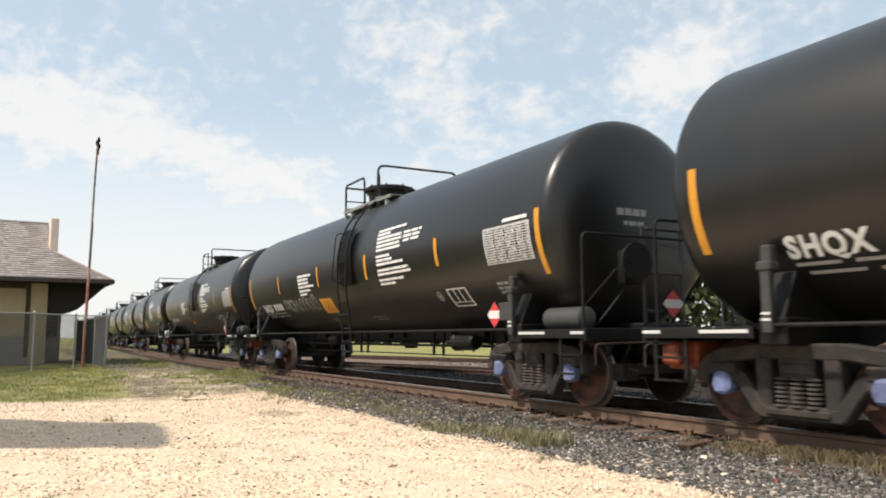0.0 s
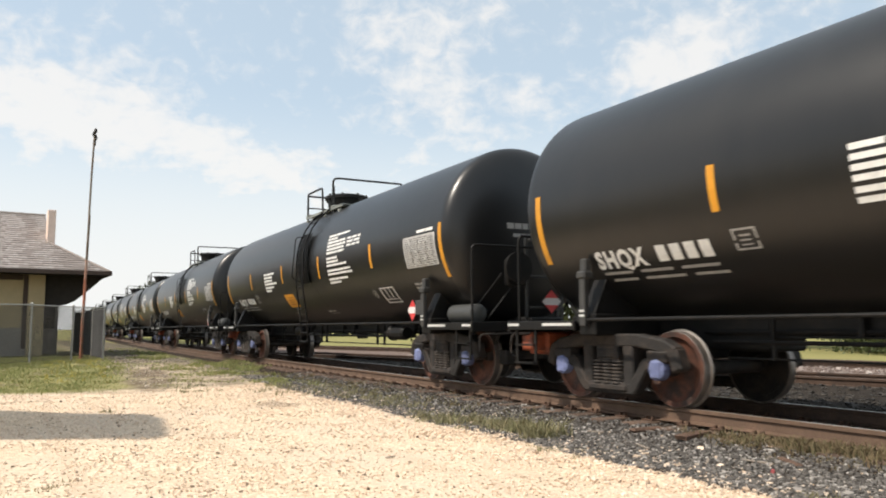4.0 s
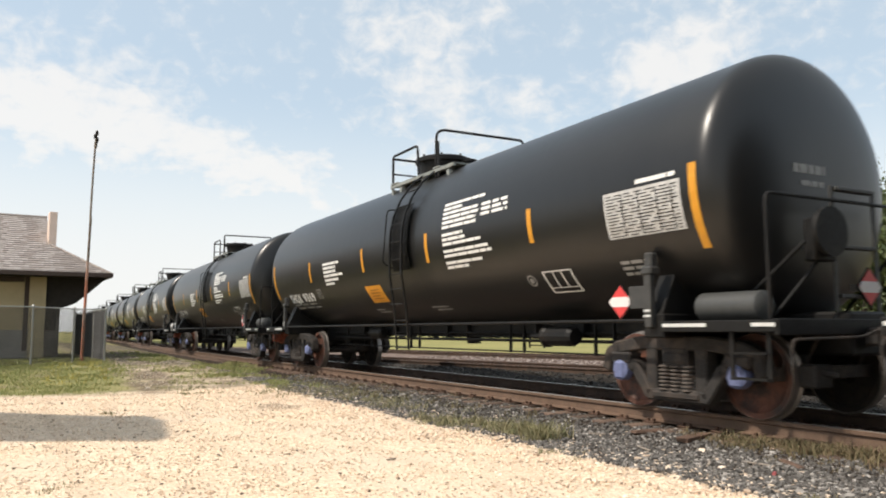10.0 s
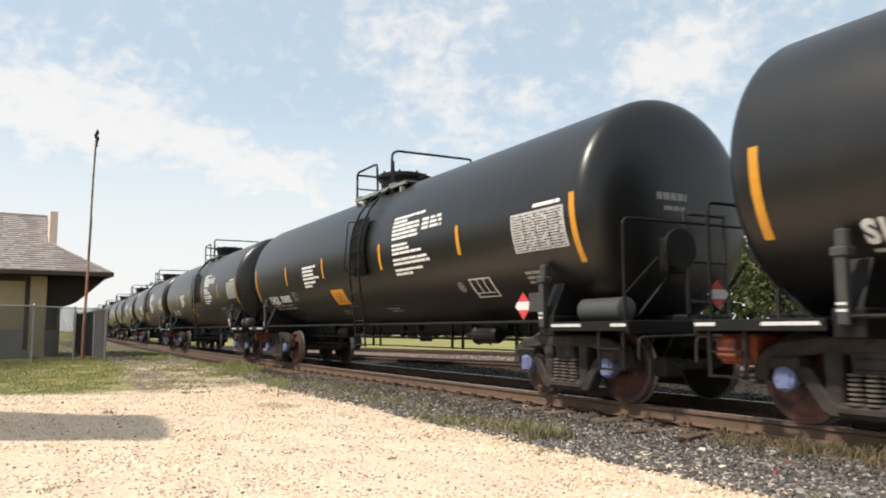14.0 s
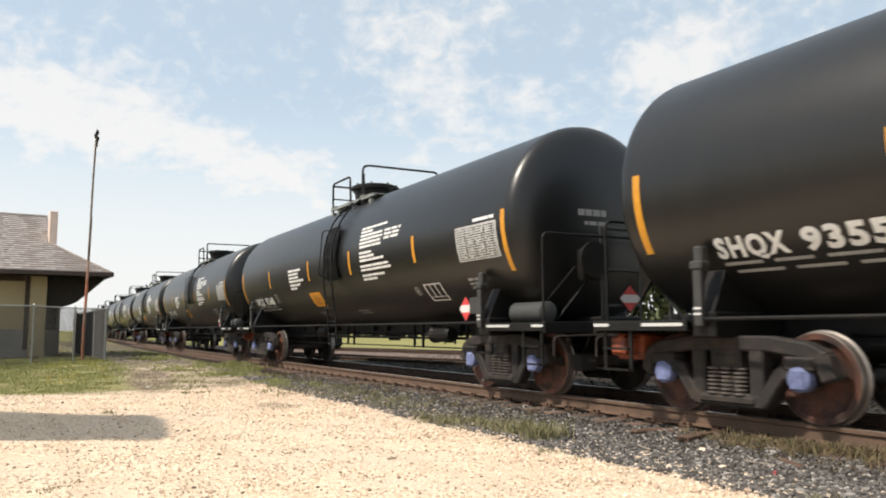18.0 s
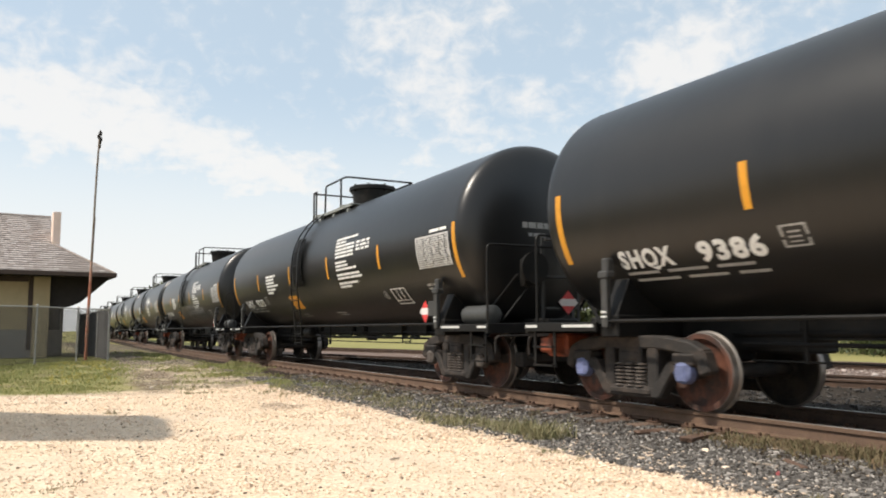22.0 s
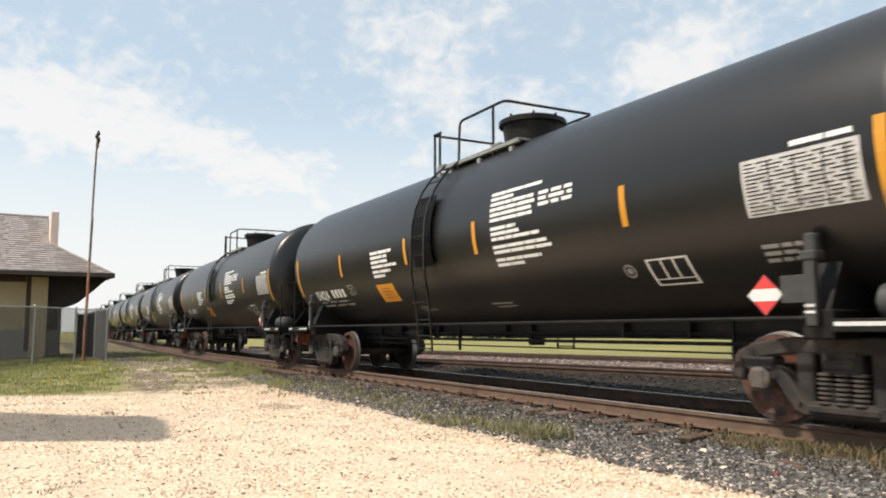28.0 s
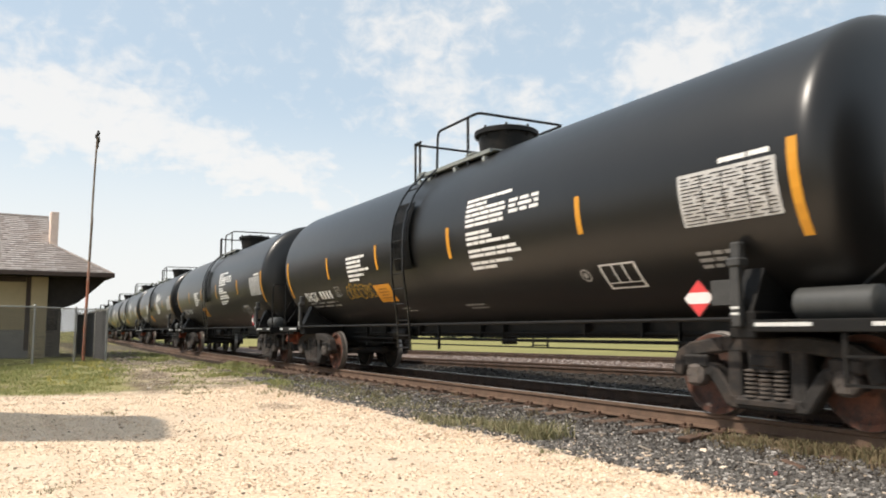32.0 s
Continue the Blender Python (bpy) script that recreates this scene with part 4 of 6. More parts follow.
    # running pipe, stub sills, bolsters, end platforms
    for sx in (-1, 1):
        bm = bmesh.new()
        cyl(bm, (sx * 1.46, -6.9, 1.06), (sx * 1.46, 6.9, 1.06), 0.022, 8)
        part("running_pipe", bm, M["black"], car, "thin steel handrail pipe along the tank", smooth=40)
        for ey in (-1, 1):
            if ("post", sx) not in SHARED:
                bm = bmesh.new()
                box(bm, sx * 1.46 - 0.04, sx * 1.46 + 0.04, -0.055, 0.055, 0.98, 1.62, 0.012)
                box(bm, sx * 1.44 - 0.08, sx * 1.44 + 0.08, -0.085, 0.085, 1.58, 1.68, 0.02)
                box(bm, sx * 1.42 - 0.06, sx * 1.42 + 0.06, -0.06, 0.06, 1.66, 1.84, 0.02)
                ob = part("bolster_post", bm, M["post"], car, "dark grey steel bolster post")
                SHARED["post", sx] = ob.data
                bm = bmesh.new()
                box(bm, sx * 1.503 - 0.002, sx * 1.503 + 0.002, -0.05, 0.05, 1.10, 1.125)
                box(bm, sx * 1.503 - 0.002, sx * 1.503 + 0.002, -0.05, 0.05, 1.16, 1.185)
                SHARED["postmark", sx] = part("post_mark", bm, M["strip"], ob).data
                ob.location = (0, ey * BOGIE_Y, 0)
            else:
                ob = part("bolster_post", None, None, car, "dark grey steel bolster post", shared=SHARED["post", sx])
                ob.location = (0, ey * BOGIE_Y, 0)
                part("post_mark", None, None, ob, shared=SHARED["postmark", sx])
    bm = bmesh.new()
    box(bm, -1.475, -1.445, -6.828, -6.56, 1.20, 1.46, 0.006)
    part("post_plate", bm, M["post"], car, "plain grey plate beside the bolster post")
    for ey in (-1, 1):
        bm = bmesh.new()
        box(bm, -0.32, 0.32, min(ey * 5.0, ey * 8.55), max(ey * 5.0, ey * 8.55), 0.68, 1.14, 0.03)
        box(bm, -1.42, 1.42, ey * BOGIE_Y - 0.16, ey * BOGIE_Y + 0.16, 0.86, 1.14, 0.02)
        for sx in (-1, 1):
            ps = [(sx * 1.40, ey * BOGIE_Y, 1.1), (sx * 1.1, ey * BOGIE_Y, 1.75), (sx * 0.2, ey * BOGIE_Y, 1.12)]
            va = [bm.verts.new((x, y - 0.12, z)) for x, y, z in ps]
            vb = [bm.verts.new((x, y + 0.12, z)) for x, y, z in ps]
            bm.faces.new(va), bm.faces.new(vb[::-1])
            for i in range(3):
                bm.faces.new((va[i], vb[i], vb[(i + 1) % 3], va[(i + 1) % 3]))
        bmesh.ops.recalc_face_normals(bm, faces=bm.faces)
        part("stub_sill", bm, M["black"], car, "black steel stub sill and saddle")
        bm = bmesh.new()
        y0, y1 = sorted((ey * 7.05, ey * 8.55))
        box(bm, -1.48, 1.48, y0, y1, 0.99, 1.03, 0.006)
        for sx in (-1, 1):
            box(bm, sx * 1.46 - 0.03, sx * 1.46 + 0.03, y0, y1, 0.93, 1.05, 0.008)
        box(bm, -1.48, 1.48, ey * 8.55 - 0.03, ey * 8.55 + 0.03, 0.90, 1.06, 0.008)
        pl = part("end_platform", bm, M["black"], car, "black end platform")
        for a, b in ((7.10, 7.72), (8.28, 8.55)):
            bm = bmesh.new()
            ya, yb = sorted((ey * a, ey * b))
            box(bm, -1.496, -1.491, ya, yb, 0.985, 1.022)
            part("edge_strip", bm, M["strip"], pl, "white reflective edge strip")
        bm = bmesh.new()
        yy = ey * 8.42
        tube(bm, bend([(-1.38, yy, 1.03), (-1.38, yy, 2.31), (1.38, yy, 2.31), (1.38, yy, 1.03)], 0.10), 0.020)
        part("end_railing", bm, M["black"], car, "black tubular end railing", smooth=40)
        for lx in (-0.30, 0.42):
            bm = bmesh.new()
            box(bm, lx - 0.03, lx + 0.03, yy - ey * 0.02 - 0.012, yy - ey * 0.02 + 0.012, 1.03, 2.47, 0.004)
            part("end_ladder_rail", bm, M["post"], car)
        for z in (1.30, 1.82, 2.44):
            bm = bmesh.new()
            box(bm, -0.268, 0.388, yy - ey * 0.02 - 0.05, yy - ey * 0.02 + 0.05, z - 0.02, z + 0.02, 0.006)
            part("end_ladder_rung", bm, M["post"], car, "grey flat rung")
        # rods and levers under the end
        bm = bmesh.new()
        box(bm, -0.9, 0.9, ey * 8.05 - 0.05, ey * 8.05 + 0.05, 0.42, 0.56, 0.01)
        for lx in (-0.8, -0.45, 0.5, 0.85):
            tube(bm, [(lx, ey * 8.05, 0.5), (lx * 0.9, ey * 8.3, 1.0)], 0.022, 6)
        tube(bm, [(-0.62, ey * 7.6, 0.62), (-0.62, ey * 8.6, 0.50)], 0.025, 6)
        box(bm, -0.75, -0.45, ey * 8.32 - 0.1, ey * 8.32 + 0.1, 0.36, 0.60, 0.02)
        part("end_rigging", bm, M["gear"], car, "grimy rods and levers under the end")
        # braces from the platform up to the ladder
        for lx in (-1.0, 1.0):
            bm = bmesh.new()
            tube(bm, [(lx, ey * 7.5, 1.03), (lx * 0.8, ey * 8.42, 1.85)], 0.022, 6)
            part("end_brace", bm, M["black"], car, smooth=40)
        # steps, coupler, hose, release rod
        for sx in (-1, 1):
            bm = bmesh.new()
            yb = ey * 8.2
            for dy in (-0.22, 0.22):
                box(bm, sx * 1.42 - 0.01, sx * 1.42 + 0.01, yb + dy - 0.025, yb + dy + 0.025, 0.45, 0.95)
            for z in (0.47, 0.72):
                box(bm, sx * 1.42 - 0.05, sx * 1.42 + 0.02, yb - 0.22, yb + 0.22, z - 0.012, z + 0.012)
            part("corner_step", bm, M["black"], car)
        bm = bmesh.new()
        ya, yb = sorted((ey * 8.5, ey * 8.86))
        box(bm, -0.10, 0.10, ya, yb, 0.78, 0.98, 0.03)
        ya, yb = sorted((ey * 8.80, ey * 9.06))
        box(bm, -0.17, 0.17, ya, yb, 0.72, 1.03, 0.05)
        part("coupler", bm, M["gear"], car, "rusty knuckle coupler")
        bm = bmesh.new()
        tube(bm, bend([(0.25, ey * 8.5, 0.80), (0.25, ey * 8.72, 0.66), (0.2, ey * 8.9, 0.42), (0.12, ey * 9.04, 0.48)], 0.1), 0.025)
        part("air_hose", bm, M["black"], car, smooth=40)
        bm = bmesh.new()
        tube(bm, bend([(-1.38, ey * 8.64, 0.60), (-1.38, ey * 8.64, 0.86), (-0.3, ey * 8.66, 0.88), (-0.1, ey * 8.7, 0.95)], 0.08), 0.014, 6)
        part("release_rod", bm, M["gear"], car, smooth=40)
    bm = bmesh.new()
    box(bm, -1.12, -0.52, 8.10, 8.56, 0.58, 0.90, 0.03)
    box(bm, -1.36, -1.10, 8.16, 8.40, 0.64, 0.86, 0.02)
    part("draft_bracket", bm, M["orange"], car, "orange-red rusty bracket under the sill")
    bm = bmesh.new()
    lathe(bm, [(-8.16, 0.0), (-8.16, 0.10), (-8.12, 0.16), (-7.34, 0.16), (-7.30, 0.10), (-7.30, 0.0)], "y", 18, (-1.08, 0, 1.20))
    part("air_reservoir", bm, M["reservoir"], car, "grey steel air reservoir", smooth=40)
    # brake gear by the leading end
    bm = bmesh.new()
    cyl(bm, (-0.55, -8.5, 1.95), (-0.55, -8.56, 1.95), 0.26, 20)
    box(bm, -0.72, -0.38, -8.48, -8.34, 1.65, 2.1, 0.02)
    tube(bm, [(-0.55, -8.42, 1.7), (-0.9, -8.1, 1.1)], 0.02, 6)
    part("hand_brake", bm, M["black"], car, "black hand brake housing", smooth=40)
    # bottom outlet and rigging
    bm = bmesh.new()
    lathe(bm, [(1.10, 0.26), (0.96, 0.26), (0.92, 0.18), (0.80, 0.14), (0.70, 0.14), (0.70, 0.0)], "z", 18, (0, -0.6, 0))
    box(bm, -0.4, 0.4, -1.0, -0.95, 0.82, 1.1, 0.01), box(bm, -0.4, 0.4, -0.25, -0.2, 0.82, 1.1, 0.01)
    part("bottom_outlet", bm, M["black"], car, smooth=40)
    bm = bmesh.new()
    cyl(bm, (-0.36, -5.9, 0.90), (-0.36, 5.9, 0.90), 0.03, 6)
    cyl(bm, (0.35, -5.2, 0.92), (0.35, 5.2, 0.92), 0.025, 6)
    for y in (-4.4, -3.2, 2.2, 3.9):
        box(bm, -0.42, 0.4, y - 0.03, y + 0.03, 0.86, 1.15, 0.005)
    if not b_:
        lathe(bm, [(-4.5, 0.0), (-4.5, 0.12), (-4.42, 0.15), (-3.9, 0.15), (-3.86, 0.17), (-3.8, 0.17), (-3.78, 0.05), (-3.4, 0.04), (-3.4, 0.0)], "y", 14, (-0.62, 0, 0.86))
    lathe(bm, [(2.5, 0.0), (2.5, 0.10), (2.56, 0.13), (3.1, 0.13), (3.16, 0.10), (3.16, 0.0)], "y", 14, (-0.5, 0, 0.90))
    part("brake_rigging", bm, M["black"], car)
    bm = bmesh.new()
    rz = 0.675 if b_ else 0.60
    cyl(bm, (-0.42, -5.6, rz), (-0.42, 5.6, rz), 0.014, 6)
    part("brake_rod", bm, M["black"], car, smooth=40)
    bm = bmesh.new()
    cyl(bm, (-0.45, -5.7, 0.785), (-0.45, 5.7, 0.785), 0.028, 6)
    part("train_pipe", bm, M["black"], car, smooth=40)
    bm = bmesh.new()
    box(bm, -0.30, 0.30, -4.996, 4.996, 0.845, 1.14, 0.012)
    for sx in (-1, 1):
        box(bm, sx * 0.30 - 0.06, sx * 0.30 + 0.06, -4.996, 4.996, 0.835, 0.86, 0.004)
    part("centre_sill", bm, M["black"], car, "black steel sill under the tank")
    for y in (-5.1, 1.3, 4.9) if b_ else (-5.1, -4.7, -2.9, -2.5, 0.9, 1.3, 3.4, 4.9):
        if "hanger" not in SHARED:
            bm = bmesh.new()
            box(bm, -0.445, -0.395, -0.02, 0.02, 0.58, 1.20, 0.006)
            ob = part("rod_hanger", bm, M["black"], car)
            SHARED["hanger"] = ob.data
        else:
            ob = part("rod_hanger", None, None, car, shared=SHARED["hanger"])
        ob.location = (0, y, 0)
    if "wheel" not in SHARED:
        bm = make_wheelset()
        me = bpy.data.meshes.new("wheelset")
        bm.to_mesh(me)
        bm.free()
        me.materials.append(M["rustwheel"]), me.materials.append(M["bright"]), me.materials.append(M["gear"])
        me.polygons.foreach_set("use_smooth", [True] * len(me.polygons))
        me.set_sharp_from_angle(angle=radians(40))
        SHARED["wheel"] = me
    for y in (-BOGIE_Y, BOGIE_Y):
        make_bogie(car, y, SHARED["wheel"], variant == "a")
    for o in car.children_recursive:
        if o.name.startswith(("stencil", "end_stencil", "print", "grid")):
            o["kind"] = "stuff"
    return car


def placard_holder():
    bm = bmesh.new()
    box(bm, -0.012, 0.012, -0.15, 0.15, -0.15, 0.15, m=Matrix.Rotation(radians(45), 4, "X"))
    box(bm, -0.01, 0.2, -0.03, 0.03, -0.04, 0.04)
    return bm


def placard():
    bm = bmesh.new()
    s = 0.140 * math.sqrt(2)
    def poly(pts, mi, lift):
        vs = [bm.verts.new((-0.014 - lift, -y, z)) for y, z in pts]
        f_ = bm.faces.new(vs)
        f_.material_index = mi
    poly([(0, s), (s, 0), (0, -s), (-s, 0)], 0, 0.0)
    b = 0.060
    poly([(-(s - b), b), (s - b, b), (s, 0), (s - b, -b), (-(s - b), -b), (-s, 0)], 1, 0.003)
    bmesh.ops.recalc_face_normals(bm, faces=bm.faces)
    for f_ in bm.faces:
        if f_.normal.x > 0:
            f_.normal_flip()
    return bm


def ribbon(bm, pts, width):
    """A sprayed stroke of even width that hugs the shell; pts: (metres along, degrees)."""
    prev = None
    for i, (y, d) in enumerate(pts):
        ya, da = pts[max(i - 1, 0)]
        yb, db = pts[min(i + 1, len(pts) - 1)]
        v = Vector((yb - ya, radians(db - da) * RT))
        n = Vector((-v.y, v.x)).normalized() * width / 2 if v.length > 1e-6 else Vector((width / 2, 0))
        cur = [bm.verts.new(on_tank(y + s * n.x, d + s * math.degrees(n.y / RT), RT + 0.006)) for s in (-1, 1)]
        if prev:
            bm.faces.new((prev[0], prev[1], cur[1], cur[0]))
        prev = cur


def scrawl(seed, y0, y1, d, size, fat=False):
    """Illegible hand-sprayed strokes: tall hooks, arches and loops, or fat closed bubbles with a stroke inside."""
    r = random.Random(seed)
    bm = bmesh.new()
    y, deg = y0, math.degrees(size / RT) / 2
    while y > y1:
        w = size * (r.uniform(0.8, 1.15) if fat else r.uniform(0.5, 0.85))
        c, dc = y - w / 2, d + r.uniform(-0.15, 0.15) * deg
        form = 0 if fat else r.randrange(4)
        pts = []
        if form == 0:
            k1, k2, ph = r.uniform(0.08, 0.2), r.uniform(0.05, 0.15), r.uniform(0, 6)
            for i in range(29):
                a = 2 * math.pi * i / 28
                q = 1 + k1 * math.cos(2 * a + ph) + k2 * math.cos(3 * a + 2 * ph)
                pts.append((c + 0.55 * w * q * math.cos(a), dc + deg * q * math.sin(a)))
        elif form == 1:
            for i in range(21):
                a = math.pi * i / 20
                pts.append((c + 0.5 * w * math.cos(a), dc - deg + 2 * deg * math.sin(a) ** 0.7))
        elif form == 2:
            for i in range(17):
                q = i / 16
                pts.append((c + w * (0.5 - q), dc + deg * (1 - 2 * abs(2 * q - 1)) * r.uniform(0.9, 1.0)))
        else:
            for i in range(15):
                q = i / 14
                pts.append((c + 0.25 * w * math.sin(5 * q), dc + deg * (1 - 2 * q)))
        ribbon(bm, pts, 0.030 if fat else 0.042)
        if fat:
            ph = r.uniform(0, 6)
            ribbon(bm, [(c + 0.30 * w * math.cos(ph + 4 * i / 14), dc + 0.5 * deg * math.sin(ph + 5 * i / 14)) for i in range(15)], 0.022)
        y -= w * (0.8 if fat else 0.98)
    return bm


# running numbers where they can be read, by the car's place in the train
NUMBERS = {5: "9411", 6: "9407", 7: "9369", 8: "9398", 9: "9410", 11: "9373", 12: "9355", 13: "9348", 14: "9385", 15: "9386", 16: "9273"}
CARS, KIND = {}, {}
proto = {"p": make_car("a", 3.75), "q": make_car("a", 2.97)}
SMALL, BIG = (1.552, 2.602), (1.567, 2.612)
RT, ZC = BIG
proto["c"], proto["b"] = make_car("a", 3.2), make_car("b", 3.5)
made_one = set()
for k in range(-1, 37):
    kind_ = "b" if k >= 16 else "c" if 2 <= k <= 4 else "q" if k in (0, 1, 3, 6, 8, 13, 15) else "p"
    KIND[k] = kind_
    if kind_ in made_one:
        car = copy_thing(proto[kind_], Matrix())
    else:
        car = proto[kind_]
        made_one.add(kind_)
    CARS[k] = car
for k, car in CARS.items():
    kind_ = KIND[k]
    RT, ZC = BIG if kind_ in "bc" else SMALL
    if k in NUMBERS:
        for text, y in (("SHQX", 6.74), (NUMBERS[k], 5.50 if k in (14, 15, 16) else 5.72)):
            me = lettering(text, 0.225, y, -35.2, 0.86)
            me.materials.append(M["white"])
            part("running_mark", None, None, car, "bold white stencilled characters", shared=me)["kind"] = "stuff"
    else:
        me = lettering("SHQX", 0.225, 6.74, -35.2, 0.86)
        me.materials.append(M["white"])
        part("running_mark", None, None, car, "bold white stencilled characters", shared=me)["kind"] = "stuff"
        if ("bars", RT) not in SHARED:
            bm = bmesh.new()
            y = 6.80
            for ch in range(9):
                if ch < 5:
                    y = 5.70
                    continue
                patch(bm, y, y - 0.15, -27.0, -34.6)
                y -= 0.215
            ob = part("running_number", bm, M["white"], car, "white stencilled running number")
            ob["kind"] = "stuff"
            SHARED["bars", RT] = ob.data
        else:
            part("running_number", None, None, car, "white stencilled running number", shared=SHARED["bars", RT])["kind"] = "stuff"
# prints that sit elsewhere on single cars, in metres towards the rear: short lines, second strip, notice panel, long block, third strip
MOVED = {1: (0, 0.1, 0, 0.28, 0), 5: (0, 0.06, -0.40, 0, 0), 6: (0.28, 0.45, 0.20, 0, 0), 10: (-0.45, 0.45, 0.1, 0, 0), 13: (-0.1, -0.2, -0.1, 0, 0), 16: (0.30, -0.40, -0.40, -0.40, -0.40),
         17: (0.60, 0.10, 0.72, -0.22, 0), 20: (-0.50, -0.50, 0.68, 0.10, 0), 21: (0.05, 0, -0.15, -0.05, 0), 22: (0.80, -0.25, 0.60, 0, 0)}
for k, (lines_, strip_, panel_, block_, third_) in MOVED.items():
    for o in CARS[k].children:
        lab = o.get("label", "")
        if lab == "white lines of stencilling":
            o.location.y += lines_
        elif lab == "block of white lines of stencilling":
            o.location.y += block_
        elif o.name.startswith("notice_panel"):
            o.location.y += panel_
        elif o.name.startswith("reflective_strip"):
            mid = sum(v.co.y for v in o.data.vertices) / len(o.data.vertices)
            o.location.y += strip_ if 1.2 < mid < 2.1 else third_ if -1.6 < mid < -0.9 else 0
for k in (14, 15, 16):
    for o in CARS[k].children:
        if o.get("label", "") == "small white outlined box of stencilling":
            o.location.y -= 0.16
for k, y0, y1, d, size, seed, fat in ((6, 4.2, 1.7, -27, 0.42, 3, False), (9, 4.2, 1.9, -25, 0.46, 5, False), (-1, 4.0, 1.8, -30, 0.40, 9, False), (0, 4.3, 2.1, -31, 0.36, 12, False),
                                      (17, 0.35, -3.4, -38, 0.50, 21, True), (17, 0.3, -1.8, -28, 0.44, 22, True), (17, -1.9, -3.5, -30, 0.24, 24, True),
                                      (23, 3.9, 2.5, -31, 0.32, 31, True), (22, -3.6, -4.8, -18, 0.42, 41, True)):
    RT, ZC = BIG if 2 <= k <= 4 or k >= 17 else SMALL
    part("scrawl", scrawl(seed, y0, y1, d, size, fat), M["dullyellow"] if k == 23 else M["faded"], CARS[k],
         "dull yellow sprayed scrawl, not legible" if k == 23 else "pale sprayed scrawl, not legible")["kind"] = "stuff"
for k in (2, 9):
    for o in CARS[k].children:
        if o.name.startswith("air_reservoir"):
            o.data = o.data.copy()
            o.data.materials[0] = M["strip"]
            o["label"] = "white painted air reservoir"


# ---------------------------------------------------------------- ties and loose stone
def add_pieces():
    bed = bpy.data.objects["ballast"]
    bm = bmesh.new()
    box(bm, -1.30, 1.30, -0.115, 0.115, -0.34, -0.186, 0.012)
    tie = bpy.data.meshes.new("tie")
    bm.to_mesh(tie)
    bm.free()
    tie.materials.append(M["tie"])
    bm = bmesh.new()
    box(bm, -0.17, 0.17, -0.09, 0.09, -0.186, -0.170, 0.003)
    for x, y in ((-0.11, -0.05), (0.11, 0.05), (-0.11, 0.05)):
        box(bm, x - 0.018, x + 0.018, y - 0.018, y + 0.018, -0.172, -0.135, 0.004)
    plate = bpy.data.meshes.new("tie_plate")
    bm.to_mesh(plate)
    bm.free()
    plate.materials.append(M["plate"])
    r = random.Random(4)
    for i in range(130):
        s = -3 + i * 0.53 + r.uniform(-0.03, 0.03)
        c, h = on_track(s, r.uniform(-0.05, 0.05), r.uniform(-0.012, 0.0))
        ob = part("tie", None, None, bed, shared=tie)
        ob.matrix_basis = Matrix.Translation(c) @ Matrix.Rotation(h + r.uniform(-0.015, 0.015), 4, "Z")
        if i < 60:
            for lat in (-GAUGE / 2, GAUGE / 2):
                c, h = on_track(s, lat)
                ob = part("tie_plate", None, None, bed, shared=plate)
                ob.matrix_basis = Matrix.Translation(c) @ Matrix.Rotation(h, 4, "Z")


def scatter(name, label, n, place, size, mat, seed, flat=0.6, category="stones"):
    """Loose stones joined in one mesh: rough eight-cornered lumps."""
    r = np.random.RandomState(seed)
    base = np.array([(x, y, z) for z in (-1, 1) for x, y in ((-1, -1), (1, -1), (1, 1), (-1, 1))], float)
    quads = np.array([(3, 2, 1, 0), (4, 5, 6, 7), (0, 1, 5, 4), (1, 2, 6, 5), (2, 3, 7, 6), (3, 0, 4, 7)])
    P, F = [], []
    made = 0
    while made < n:
        x, y = place(r)
        if x is None:
            continue
        sz = r.uniform(*size) * (1.6 if r.rand() < 0.05 else 1)
        v = base * r.uniform(0.45, 1.0, (8, 3)) * np.array([sz, sz * r.uniform(0.6, 1), sz * flat])
        a, b = r.rand() * 6.28, r.uniform(-0.5, 0.5)
        ca, sa, cb, sb = math.cos(a), math.sin(a), math.cos(b), math.sin(b)
        v = v @ np.array([[1, 0, 0], [0, cb, -sb], [0, sb, cb]]).T @ np.array([[ca, -sa, 0], [sa, ca, 0], [0, 0, 1]]).T
        P.append(v + np.array([x, y, surface_z(x, y) + sz * flat * 0.3]))
        F.append(quads + 8 * made)
        made += 1
    me = bpy.data.meshes.new(name)
    me.from_pydata(np.concatenate(P).tolist(), [], np.concatenate(F).tolist())
    me.materials.append(mat)
    return tagged(new(name, me), label, category, kind="stuff")


def surface_z(x, y):
    """The higher of the ground sheet and the stone bed."""
    z = ground_z(x, y)
    lat = x - A_MID - drift(y)
    pts = [(-2.05, -0.36), (-1.75, -0.27), (-1.3, -0.215), (-0.6, -0.20), (0.6, -0.20), (1.3, -0.215), (1.9, -0.26), (2.8, -0.40)]
    if -2.05 < lat < 2.8:
        z = max(z, float(np.interp(lat, [p_[0] for p_ in pts], [p_[1] for p_ in pts])))
    return z


def shoulder(r):
    y = 2.6 + 17 * r.rand() ** 1.5
    x = A_NEAR + drift(y) - 0.12 - 2.0 * r.rand() ** 0.62
    edge = 5.0 + 0.35 * noise.noise(Vector((x * 0.0, y * 0.8, 2))) + 0.25 * noise.noise(Vector((0, y * 3.1, 5)))
    if x < edge and r.rand() < 0.8:
        return None, None
    return x, y


def crib(r):
    y = 3 + 22 * r.rand() ** 1.3
    return A_MID + drift(y) + r.uniform(-0.66, 3.0), y


